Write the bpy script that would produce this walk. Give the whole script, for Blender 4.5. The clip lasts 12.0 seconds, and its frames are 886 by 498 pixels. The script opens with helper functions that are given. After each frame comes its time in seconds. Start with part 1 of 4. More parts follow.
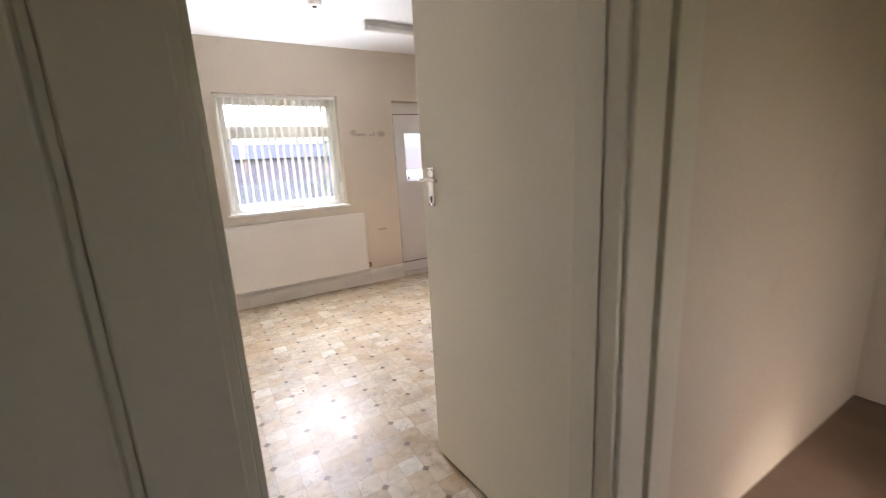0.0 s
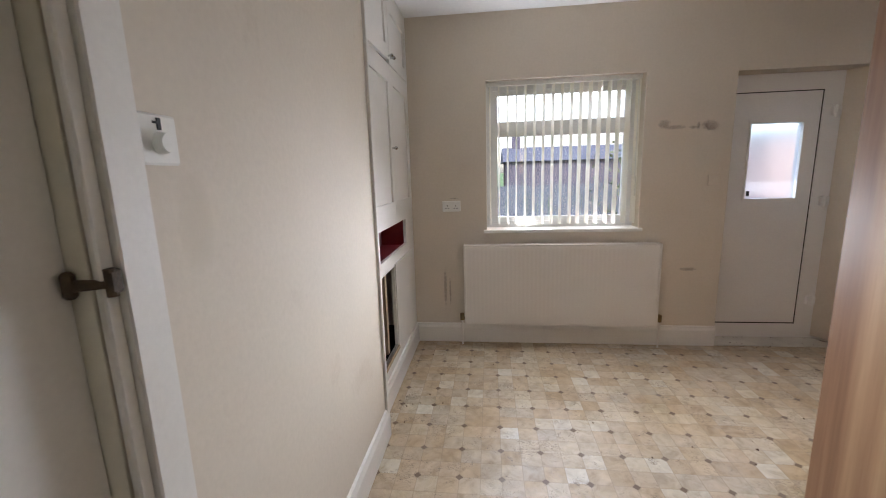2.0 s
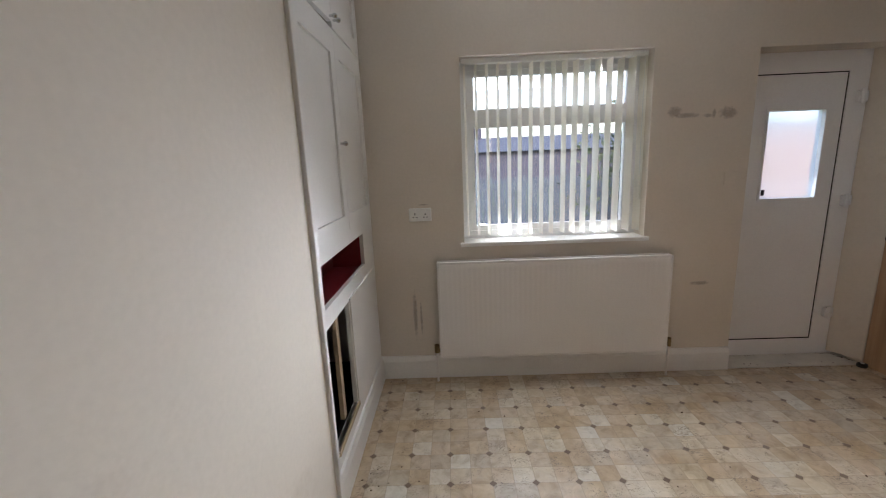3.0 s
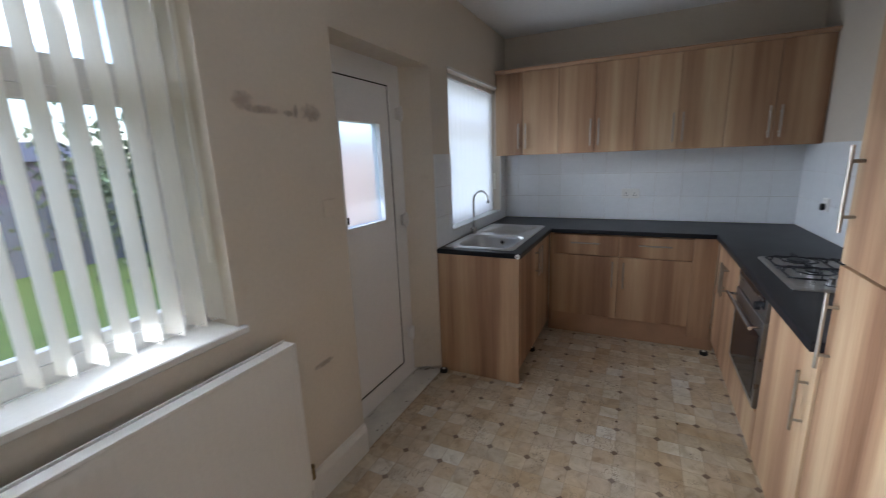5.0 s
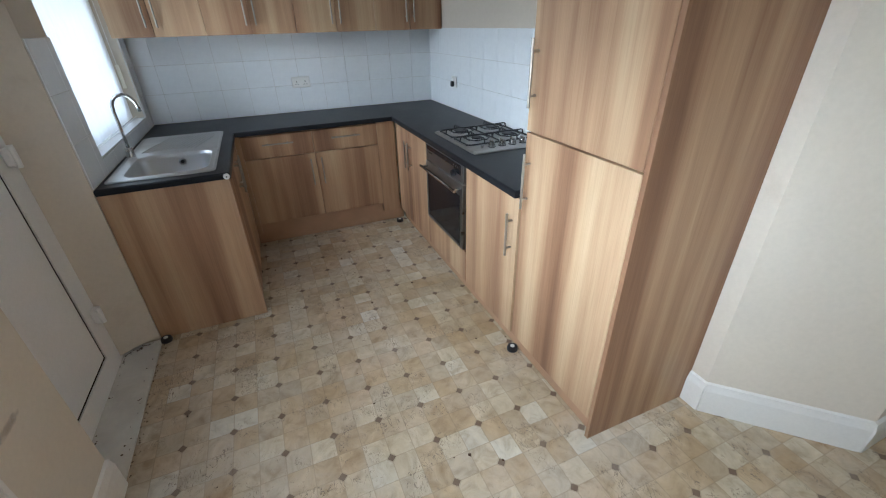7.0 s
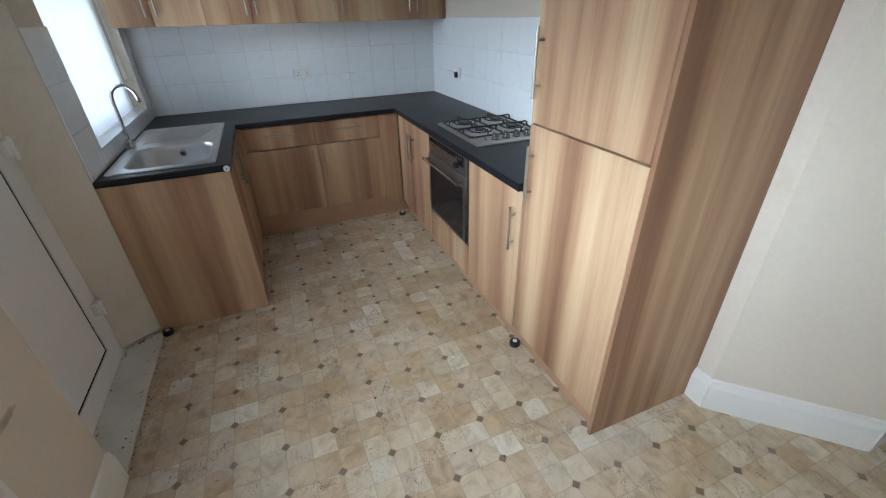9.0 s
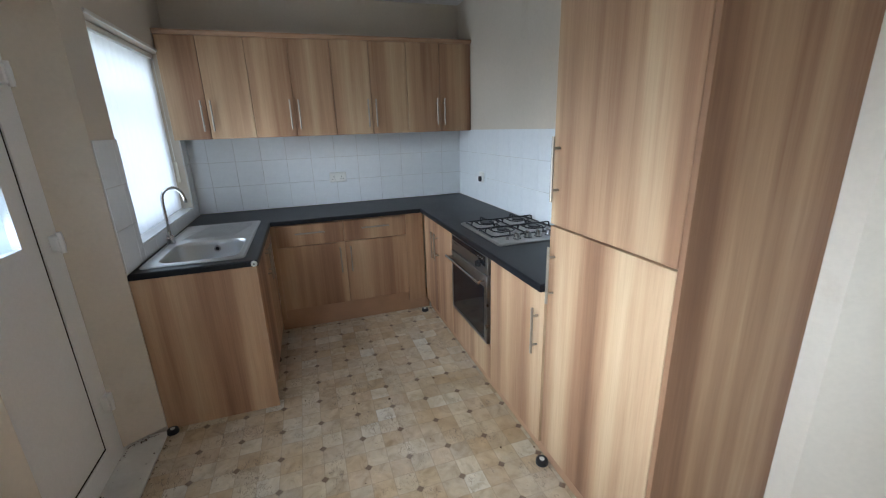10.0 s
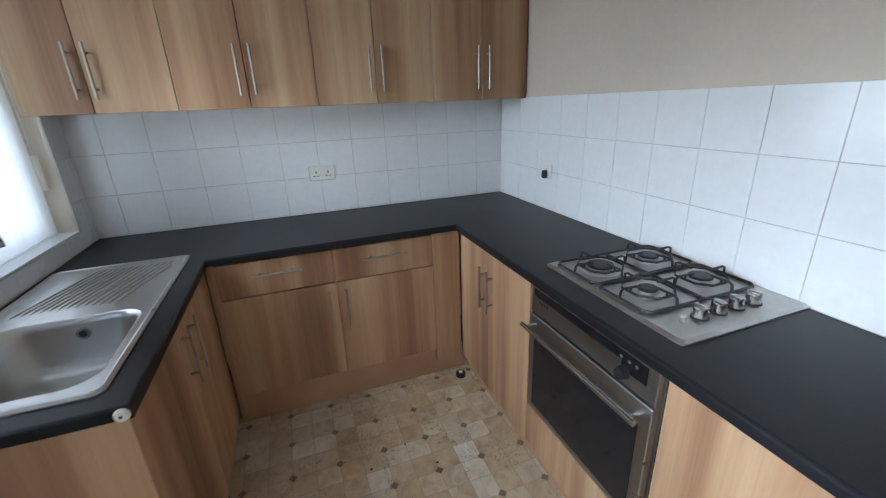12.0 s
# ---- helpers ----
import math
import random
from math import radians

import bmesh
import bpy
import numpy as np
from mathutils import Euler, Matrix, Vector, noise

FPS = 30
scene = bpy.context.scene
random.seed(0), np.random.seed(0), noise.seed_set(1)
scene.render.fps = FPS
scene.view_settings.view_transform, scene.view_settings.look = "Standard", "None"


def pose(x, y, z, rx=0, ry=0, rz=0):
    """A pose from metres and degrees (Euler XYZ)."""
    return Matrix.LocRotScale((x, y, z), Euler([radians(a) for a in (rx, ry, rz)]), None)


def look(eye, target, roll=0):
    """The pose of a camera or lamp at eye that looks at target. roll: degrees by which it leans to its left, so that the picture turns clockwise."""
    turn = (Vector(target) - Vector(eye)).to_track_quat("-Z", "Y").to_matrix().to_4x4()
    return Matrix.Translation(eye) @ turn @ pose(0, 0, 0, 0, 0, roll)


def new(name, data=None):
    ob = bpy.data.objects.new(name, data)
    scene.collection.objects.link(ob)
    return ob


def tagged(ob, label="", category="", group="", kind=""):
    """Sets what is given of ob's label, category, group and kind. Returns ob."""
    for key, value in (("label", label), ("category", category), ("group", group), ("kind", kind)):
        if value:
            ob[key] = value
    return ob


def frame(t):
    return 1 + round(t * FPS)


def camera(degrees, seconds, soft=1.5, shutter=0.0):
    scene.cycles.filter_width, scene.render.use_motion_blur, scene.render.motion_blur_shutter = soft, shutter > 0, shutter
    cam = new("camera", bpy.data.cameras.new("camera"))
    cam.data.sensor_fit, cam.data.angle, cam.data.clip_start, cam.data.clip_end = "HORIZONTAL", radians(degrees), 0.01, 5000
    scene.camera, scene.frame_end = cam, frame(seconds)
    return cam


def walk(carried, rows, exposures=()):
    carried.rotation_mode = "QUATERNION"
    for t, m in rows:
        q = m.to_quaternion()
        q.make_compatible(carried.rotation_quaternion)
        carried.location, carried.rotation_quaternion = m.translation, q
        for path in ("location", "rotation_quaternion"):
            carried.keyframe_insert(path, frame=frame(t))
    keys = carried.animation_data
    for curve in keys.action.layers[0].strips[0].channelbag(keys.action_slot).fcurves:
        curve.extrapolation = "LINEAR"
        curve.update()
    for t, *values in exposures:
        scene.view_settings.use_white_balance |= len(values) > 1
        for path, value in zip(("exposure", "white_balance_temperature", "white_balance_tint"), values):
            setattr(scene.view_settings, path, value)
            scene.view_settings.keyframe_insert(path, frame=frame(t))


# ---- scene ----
cam = camera(94.9, 12.0, 1.0, 0.2)
PATH = [
    (0, (-4.516, -4.447, 1.373), (-3.533, -2.758, 0.948), -3.0),
    (0.2, (-4.431, -4.305, 1.369), (-3.627, -2.52, 0.962), -2.1),
    (0.3, (-4.396, -4.225, 1.366), (-3.678, -2.401, 0.971), -2.0),
    (0.5, (-4.316, -4.108, 1.391), (-3.794, -2.218, 0.998), -1.9),
    (1, (-4.234, -3.831, 1.386), (-4.147, -1.872, 0.992), -1.9),
    (1.5, (-4.186, -3.578, 1.423), (-4.374, -1.625, 1.034), -1.7),
    (2, (-4.264, -3.277, 1.406), (-4.495, -1.324, 1.044), -1.7),
    (2.5, (-4.355, -2.96, 1.45), (-4.54, -1.005, 1.075), -2.0),
    (2.7, (-4.366, -2.832, 1.458), (-4.524, -0.877, 1.065), -2.2),
    (4.3, (-4.324, -1.667, 1.492), (-3.197, -0.093, 0.992), -1.9),
    (4.5, (-4.244, -1.525, 1.488), (-2.913, -0.117, 0.991), -2.0),
    (5, (-4.003, -1.238, 1.5), (-2.25, -0.377, 1.066), -2.2),
    (5.5, (-3.883, -1.013, 1.486), (-1.932, -0.979, 1.048), -2.5),
    (6, (-3.861, -0.843, 1.544), (-2.035, -1.449, 0.996), -3.4),
    (6.5, (-3.867, -0.821, 1.548), (-2.171, -1.527, 0.756), -2.0),
    (7, (-3.871, -0.81, 1.549), (-2.257, -1.48, 0.576), -1.4),
    (7.2, (-3.87, -0.815, 1.546), (-2.276, -1.469, 0.529), -1.4),
    (8.8, (-3.855, -0.828, 1.537), (-2.27, -1.47, 0.5), -1.5),
    (9, (-3.852, -0.828, 1.539), (-2.246, -1.473, 0.537), -1.5),
    (9.5, (-3.852, -0.842, 1.54), (-2.159, -1.481, 0.688), -1.7),
    (10, (-3.823, -0.877, 1.539), (-2.003, -1.474, 0.965), -1.8),
    (10.5, (-3.649, -0.84, 1.531), (-1.787, -1.365, 1.025), -2.0),
    (11, (-3.271, -0.793, 1.533), (-1.421, -1.329, 0.993), -2.7),
    (11.5, (-2.893, -0.871, 1.477), (-1.059, -1.382, 0.864), -3.1),
    (12, (-2.5, -0.994, 1.496), (-0.728, -1.628, 0.819), -2.2),
]
EXPOSURES = [(0.0, 3.2, 6850, 20), (0.5, 3.15, 6850, 20), (1.0, 2.7, 6800, 20), (1.5, 2.5, 6750, 19), (2.5, 2.15, 6700, 18), (4.5, 1.97, 5900, 12),
             (5.0, 1.9, 6150, 14), (5.5, 2.0, 6600, 18), (6.3, 2.3, 6150, 10), (7.0, 2.36, 6000, 8), (9.5, 2.3, 6000, 8), (10.5, 2.3, 6050, 10), (11.0, 2.3, 6050, 9), (12.0, 2.45, 6150, 10)]
walk(cam, [(t, look(eye, target, roll)) for t, eye, target, roll in PATH], EXPOSURES)

# ---- world and light ----
world = bpy.data.worlds.new("world")
scene.world = world
world.use_nodes = True
wn = world.node_tree
sky = wn.nodes.new("ShaderNodeTexSky")
sky.sky_type = "NISHITA"
sky.sun_disc = False
sky.sun_elevation = radians(38)
sky.sun_rotation = radians(200)
sky.air_density = 1.0
sky.dust_density = 3.0
wn.links.new(sky.outputs[0], wn.nodes["Background"].inputs[0])
wn.nodes["Background"].inputs[1].default_value = 0.15
sun_data = bpy.data.lights.new("sun", "SUN")
sun_data.energy = 0.6
sun_data.angle = radians(12)
sun_data.color = (1.0, 0.95, 0.88)
sun = new("sun", sun_data)
sun.matrix_world = look((0, 0, 20), (0.21, 0.73, 19.4))


def window_light(name, x, y, z, wide, deep, watts, color, pitch, spread, turn=0):
    """Daylight entering at an opening: one slant for each part of the sky and ground outside."""
    d = bpy.data.lights.new(name, "AREA")
    d.shape, d.size, d.size_y = "RECTANGLE", wide, deep
    d.energy, d.color, d.spread = watts, color, radians(spread)
    a = radians(pitch)
    inwards = 1 if y < -5 else -1
    new(name, d).matrix_world = look((x, y, z), (x + math.sin(radians(turn)) * math.cos(a), y + inwards * math.cos(a) * math.cos(radians(turn)), z - math.sin(a)))


SKY_COLOR = (0.80, 0.90, 1.0)
window_light("window_light_dining", -3.71, -0.01, 2.0, 1.1, 0.12, 2.2, SKY_COLOR, 50, 95)
window_light("window_light_ground", -3.71, -0.02, 0.99, 1.1, 0.12, 1.9, SKY_COLOR, -58, 90)
window_light("window_light_east", -3.55, -0.05, 1.98, 0.3, 0.1, 0.9, SKY_COLOR, 40, 66, 44)
window_light("window_light_south", -3.71, -0.012, 1.0, 1.08, 0.07, 1.05, SKY_COLOR, 1, 54, 26)
window_light("window_light_west", -3.71, -0.008, 1.0, 1.08, 0.07, 1.75, SKY_COLOR, 0, 64, -31)
window_light("window_light_panes", -3.71, 1.3, 2.7, 2.2, 1.4, 8.0, SKY_COLOR, 42, 150)
window_light("window_light_kitchen", -0.88, -0.05, 1.7, 0.6, 0.2, 0.7, SKY_COLOR, 28, 76, 8)
window_light("window_light_splashback", -0.86, -0.02, 1.5, 0.6, 0.8, 0.7, SKY_COLOR, -6, 120, 6)
window_light("window_light_blind", -0.75, 0.13, 1.53, 1.0, 1.0, 0.8, SKY_COLOR, 0, 180)
window_light("window_light_door", -2.1, 0.15, 1.43, 0.34, 0.52, 0.65, SKY_COLOR, 16, 62)
window_light("hall_daylight", -3.35, -6.15, 1.45, 0.38, 1.0, 0.014, SKY_COLOR, 0, 150)


# ---- materials ----
def node_mat(name, rough=0.6, metal=0.0, spec=0.5):
    m = bpy.data.materials.new(name)
    m.use_nodes = True
    nt = m.node_tree
    b = nt.nodes["Principled BSDF"]
    b.inputs["Roughness"].default_value = rough
    b.inputs["Metallic"].default_value = metal
    b.inputs["Specular IOR Level"].default_value = spec
    return m, nt, b


def coords(nt, scale=(1, 1, 1), kind="Object", shift=False):
    tc = nt.nodes.new("ShaderNodeTexCoord")
    mp = nt.nodes.new("ShaderNodeMapping")
    mp.inputs["Scale"].default_value = scale
    nt.links.new(tc.outputs[kind], mp.inputs["Vector"])
    if shift:
        oi = nt.nodes.new("ShaderNodeObjectInfo")
        mul = nt.nodes.new("ShaderNodeVectorMath")
        mul.operation = "SCALE"
        mul.inputs[0].default_value = (37.0, 53.0, 19.0)
        nt.links.new(oi.outputs["Random"], mul.inputs["Scale"])
        nt.links.new(mul.outputs[0], mp.inputs["Location"])
    return mp.outputs[0]


def noise_tex(nt, vec, scale, detail=4, rough=0.55):
    n = nt.nodes.new("ShaderNodeTexNoise")
    n.inputs["Scale"].default_value = scale
    n.inputs["Detail"].default_value = detail
    n.inputs["Roughness"].default_value = rough
    nt.links.new(vec, n.inputs["Vector"])
    return n.outputs["Fac"]


def ramp(nt, fac, stops):
    r = nt.nodes.new("ShaderNodeValToRGB")
    els = r.color_ramp.elements
    while len(els) < len(stops):
        els.new(0.5)
    for e, (p, c) in zip(els, stops):
        e.position = p
        e.color = (*c, 1) if len(c) == 3 else c
    nt.links.new(fac, r.inputs[0])
    return r.outputs[0]


def mix(nt, fac, a, b, mode="MIX"):
    n = nt.nodes.new("ShaderNodeMix")
    n.data_type = "RGBA"
    n.blend_type = mode
    for sock, v in ((n.inputs[0], fac), (n.inputs[6], a), (n.inputs[7], b)):
        if isinstance(v, (int, float)):
            sock.default_value = v
        elif isinstance(v, tuple):
            sock.default_value = (*v, 1)
        else:
            nt.links.new(v, sock)
    return n.outputs[2]


def math_node(nt, op, a, b=0.0):
    n = nt.nodes.new("ShaderNodeMath")
    n.operation = op
    for sock, v in zip(n.inputs, (a, b)):
        if isinstance(v, (int, float)):
            sock.default_value = v
        else:
            nt.links.new(v, sock)
    return n.outputs[0]


def bump(nt, b, height, strength=0.2, distance=0.01):
    n = nt.nodes.new("ShaderNodeBump")
    n.inputs["Strength"].default_value = strength
    n.inputs["Distance"].default_value = distance
    nt.links.new(height, n.inputs["Height"])
    nt.links.new(n.outputs[0], b.inputs["Normal"])


def shade(c, k):
    return tuple(min(1.0, v * k) for v in c)


def painted(name, color, rough=0.6, vary=0.08, scale=1.3, grain=60, relief=0.08, dirt=None, spec=0.4):
    """Paint over plaster, wood or metal: slow tone changes, fine grain, a few marks."""
    m, nt, b = node_mat(name, rough, 0.0, spec)
    v = coords(nt)
    big = noise_tex(nt, v, scale, 3)
    fine = noise_tex(nt, v, grain, 5)
    col = ramp(nt, big, [(0.3, shade(color, 1 - vary)), (0.7, shade(color, 1 + vary * 0.6))])
    if dirt:
        spots = ramp(nt, noise_tex(nt, v, 2.3, 8, 0.7), [(0.60, (0, 0, 0)), (0.78, (1, 1, 1))])
        col = mix(nt, math_node(nt, "MULTIPLY", spots, 0.55), col, dirt)
    col = mix(nt, 0.06, col, ramp(nt, fine, [(0.3, (0.2, 0.2, 0.2)), (0.7, (1, 1, 1))]), "MULTIPLY")
    nt.links.new(col, b.inputs["Base Color"])
    r = ramp(nt, big, [(0.3, (rough * 0.94,) * 3), (0.7, (min(1, rough * 1.06),) * 3)])
    nt.links.new(r, b.inputs["Roughness"])
    bump(nt, b, math_node(nt, "ADD", fine, math_node(nt, "MULTIPLY", noise_tex(nt, v, 7, 3), 1.5)), relief, 0.004)
    return m


def laminate(name):
    """Wood-print laminate with broad upright bands, narrower bands within them and fine streaks."""
    m, nt, b = node_mat(name, 0.46, 0.0, 0.42)
    v = coords(nt, (1, 1, 0.045), shift=True)
    broad = noise_tex(nt, v, 5.2, 3, 0.5)
    narrow = noise_tex(nt, coords(nt, (1, 1, 0.03), shift=True), 21, 5, 0.68)
    streak = noise_tex(nt, v, 95, 5, 0.65)
    pore = noise_tex(nt, coords(nt, (1, 1, 0.015), shift=True), 330, 2)
    tone = math_node(nt, "ADD", math_node(nt, "MULTIPLY", broad, 0.8), math_node(nt, "MULTIPLY", narrow, 0.2))
    col = ramp(nt, tone, [(0.34, (0.205, 0.104, 0.057)), (0.44, (0.325, 0.179, 0.101)), (0.535, (0.45, 0.283, 0.164)), (0.66, (0.58, 0.414, 0.255))])
    col = mix(nt, 0.15, col, ramp(nt, streak, [(0.32, (0.62, 0.53, 0.46)), (0.62, (1, 1, 1))]), "MULTIPLY")
    col = mix(nt, 0.15, col, ramp(nt, pore, [(0.35, (0.5, 0.44, 0.4)), (0.5, (1, 1, 1))]), "MULTIPLY")
    nt.links.new(col, b.inputs["Base Color"])
    nt.links.new(ramp(nt, streak, [(0.3, (0.52,) * 3), (0.7, (0.42,) * 3)]), b.inputs["Roughness"])
    bump(nt, b, pore, 0.05, 0.002)
    return m


def metal(name, color, rough, brushed=0.0):
    m, nt, b = node_mat(name, rough, 1.0)
    v = coords(nt, (1, 40, 40) if brushed else (1, 1, 1))
    n = noise_tex(nt, v, 25, 4)
    nt.links.new(ramp(nt, n, [(0.3, shade(color, 0.85)), (0.7, color)]), b.inputs["Base Color"])
    nt.links.new(ramp(nt, noise_tex(nt, coords(nt), 9, 5), [(0.3, (rough * 0.75,) * 3), (0.7, (rough * 1.35,) * 3)]), b.inputs["Roughness"])
    if brushed:
        bump(nt, b, n, brushed, 0.001)
    return m


def vinyl():
    """Printed sheet vinyl: ten-centimetre stone tiles in mixed creams with a small brown diamond at every other corner, scuffed and grimy."""
    m, nt, b = node_mat("sheet_vinyl", 0.34, 0.0, 0.5)
    tc = nt.nodes.new("ShaderNodeTexCoord")
    sep = nt.nodes.new("ShaderNodeSeparateXYZ")
    nt.links.new(tc.outputs["Object"], sep.inputs[0])
    step = 0.0997
    u = math_node(nt, "DIVIDE", math_node(nt, "ADD", sep.outputs[0], 0.031 + 6.0 * step * 10), step)
    w = math_node(nt, "DIVIDE", math_node(nt, "ADD", sep.outputs[1], -0.001 + 6.0 * step * 10), step)
    fu, fw = math_node(nt, "FLOOR", u), math_node(nt, "FLOOR", w)
    comb = nt.nodes.new("ShaderNodeCombineXYZ")
    nt.links.new(fu, comb.inputs[0])
    nt.links.new(fw, comb.inputs[1])
    wnz = nt.nodes.new("ShaderNodeTexWhiteNoise")
    wnz.noise_dimensions = "2D"
    nt.links.new(comb.outputs[0], wnz.inputs["Vector"])
    # every tile carries its own cut of the marbling
    own = nt.nodes.new("ShaderNodeVectorMath")
    own.operation = "MULTIPLY_ADD"
    own.inputs[1].default_value = (9.0, 9.0, 9.0)
    nt.links.new(wnz.outputs["Color"], own.inputs[0])
    v = coords(nt)
    nt.links.new(v, own.inputs[2])

    def swirled(vec, scale, detail, rough, twist):
        out = noise_tex(nt, vec, scale, detail, rough)
        out.node.inputs["Distortion"].default_value = twist
        return out

    tile = ramp(nt, wnz.outputs["Value"], [(0.0, (0.44, 0.345, 0.24)), (0.2, (0.485, 0.39, 0.275)), (0.36, (0.50, 0.405, 0.305)), (0.55, (0.46, 0.40, 0.325)),
                                           (0.74, (0.52, 0.445, 0.345)), (0.9, (0.555, 0.50, 0.41)), (1.0, (0.595, 0.58, 0.54))])
    marble = swirled(own.outputs[0], 13, 6, 0.62, 0.9)
    tile = mix(nt, 0.75, tile, ramp(nt, marble, [(0.28, (0.62, 0.54, 0.44)), (0.48, (0.97, 0.95, 0.92)), (0.7, (1.22, 1.21, 1.2))]), "MULTIPLY")
    # joints
    du = math_node(nt, "PINGPONG", u, 0.5)
    dw = math_node(nt, "PINGPONG", w, 0.5)
    joint = math_node(nt, "LESS_THAN", math_node(nt, "MINIMUM", du, dw), 0.02)
    # diamonds on the even corners, with a pale joint round them
    eu = math_node(nt, "PINGPONG", u, 1.0)
    ew = math_node(nt, "PINGPONG", w, 1.0)
    corner = math_node(nt, "ADD", eu, ew)
    around = math_node(nt, "LESS_THAN", corner, 0.24)
    tile = mix(nt, math_node(nt, "MULTIPLY", math_node(nt, "MAXIMUM", joint, around), 0.42), tile, (0.29, 0.225, 0.16))
    tile = mix(nt, math_node(nt, "LESS_THAN", corner, 0.18), tile, (0.165, 0.108, 0.073))
    # worn, greyed and yellowed stretches
    grime = ramp(nt, swirled(v, 1.5, 6, 0.65, 0.4), [(0.36, (1.04, 1.03, 1.02)), (0.52, (0.95, 0.89, 0.79)), (0.68, (0.76, 0.66, 0.50))])
    tile = mix(nt, 0.95, tile, grime, "MULTIPLY")
    dust = ramp(nt, swirled(v, 3.4, 7, 0.7, 0.6), [(0.5, (0, 0, 0)), (0.72, (1, 1, 1))])
    tile = mix(nt, math_node(nt, "MULTIPLY", dust, 0.28), tile, (0.50, 0.47, 0.42))
    # scratches: thin lines where a twisted noise crosses its middle, inside scuffed patches
    line = swirled(coords(nt, (1.0, 1.8, 1)), 17, 3, 0.5, 1.6)
    thin = ramp(nt, math_node(nt, "ABSOLUTE", math_node(nt, "SUBTRACT", line, 0.5)), [(0.006, (1, 1, 1)), (0.024, (0, 0, 0))])
    patch = ramp(nt, swirled(v, 5.5, 6, 0.72, 0.8), [(0.51, (0, 0, 0)), (0.58, (1, 1, 1))])
    worn = math_node(nt, "MULTIPLY", math_node(nt, "MULTIPLY", thin, patch), 0.8)
    tile = mix(nt, worn, tile, (0.17, 0.125, 0.09))
    scuff = ramp(nt, noise_tex(nt, coords(nt, (1.6, 1.0, 1)), 12, 9, 0.84), [(0.61, (0, 0, 0)), (0.69, (1, 1, 1))])
    tile = mix(nt, math_node(nt, "MULTIPLY", scuff, 0.62), tile, (0.20, 0.15, 0.105))
    nt.links.new(tile, b.inputs["Base Color"])
    nt.links.new(ramp(nt, noise_tex(nt, v, 5, 6, 0.7), [(0.3, (0.26,) * 3), (0.7, (0.52,) * 3)]), b.inputs["Roughness"])
    bump(nt, b, math_node(nt, "ADD", noise_tex(nt, v, 1.8, 3), math_node(nt, "MULTIPLY", marble, 0.05)), 0.25, 0.02)
    return m


def glass(name, rough=0.0, color=(1, 1, 1)):
    m, nt, b = node_mat(name, rough)
    b.inputs["Base Color"].default_value = (*color, 1)
    b.inputs["Transmission Weight"].default_value = 1.0
    b.inputs["IOR"].default_value = 1.1 if rough else 1.45
    return m


def fabric(name, color, through_light):
    """Thin blind cloth that lets part of the daylight through."""
    m, nt, b = node_mat(name, 0.9, 0.0, 0.1)
    v = coords(nt, (60, 60, 3))
    n = noise_tex(nt, v, 6, 3)
    col = ramp(nt, n, [(0.3, shade(color, 0.93)), (0.7, color)])
    nt.links.new(col, b.inputs["Base Color"])
    tr = nt.nodes.new("ShaderNodeBsdfTranslucent")
    nt.links.new(col, tr.inputs["Color"])
    mx = nt.nodes.new("ShaderNodeMixShader")
    mx.inputs[0].default_value = through_light
    nt.links.new(b.outputs[0], mx.inputs[1])
    nt.links.new(tr.outputs[0], mx.inputs[2])
    nt.links.new(mx.outputs[0], nt.nodes["Material Output"].inputs["Surface"])
    return m


def leaf_mat(name, dark, light):
    m, nt, b = node_mat(name, 0.7, 0.0, 0.2)
    g = nt.nodes.new("ShaderNodeNewGeometry")
    n = noise_tex(nt, coords(nt), 3.0, 5)
    f = math_node(nt, "ADD", math_node(nt, "MULTIPLY", g.outputs["Random Per Island"], 0.5), math_node(nt, "MULTIPLY", n, 0.5))
    nt.links.new(ramp(nt, f, [(0.2, dark), (0.8, light)]), b.inputs["Base Color"])
    return m


def brickwork(name):
    m, nt, b = node_mat(name, 0.85, 0.0, 0.2)
    bt = nt.nodes.new("ShaderNodeTexBrick")
    tc = nt.nodes.new("ShaderNodeTexCoord")
    mp = nt.nodes.new("ShaderNodeMapping")
    mp.inputs["Rotation"].default_value = (radians(90), 0, 0)
    nt.links.new(tc.outputs["Object"], mp.inputs[0])
    nt.links.new(mp.outputs[0], bt.inputs[0])
    bt.inputs["Color1"].default_value = (0.26, 0.20, 0.21, 1)
    bt.inputs["Color2"].default_value = (0.22, 0.165, 0.17, 1)
    bt.inputs["Mortar"].default_value = (0.4, 0.36, 0.32, 1)
    bt.inputs["Scale"].default_value = 1.0
    bt.inputs["Brick Width"].default_value = 0.225
    bt.inputs["Row Height"].default_value = 0.075
    bt.inputs["Mortar Size"].default_value = 0.01
    nt.links.new(bt.outputs[0], b.inputs["Base Color"])
    return m


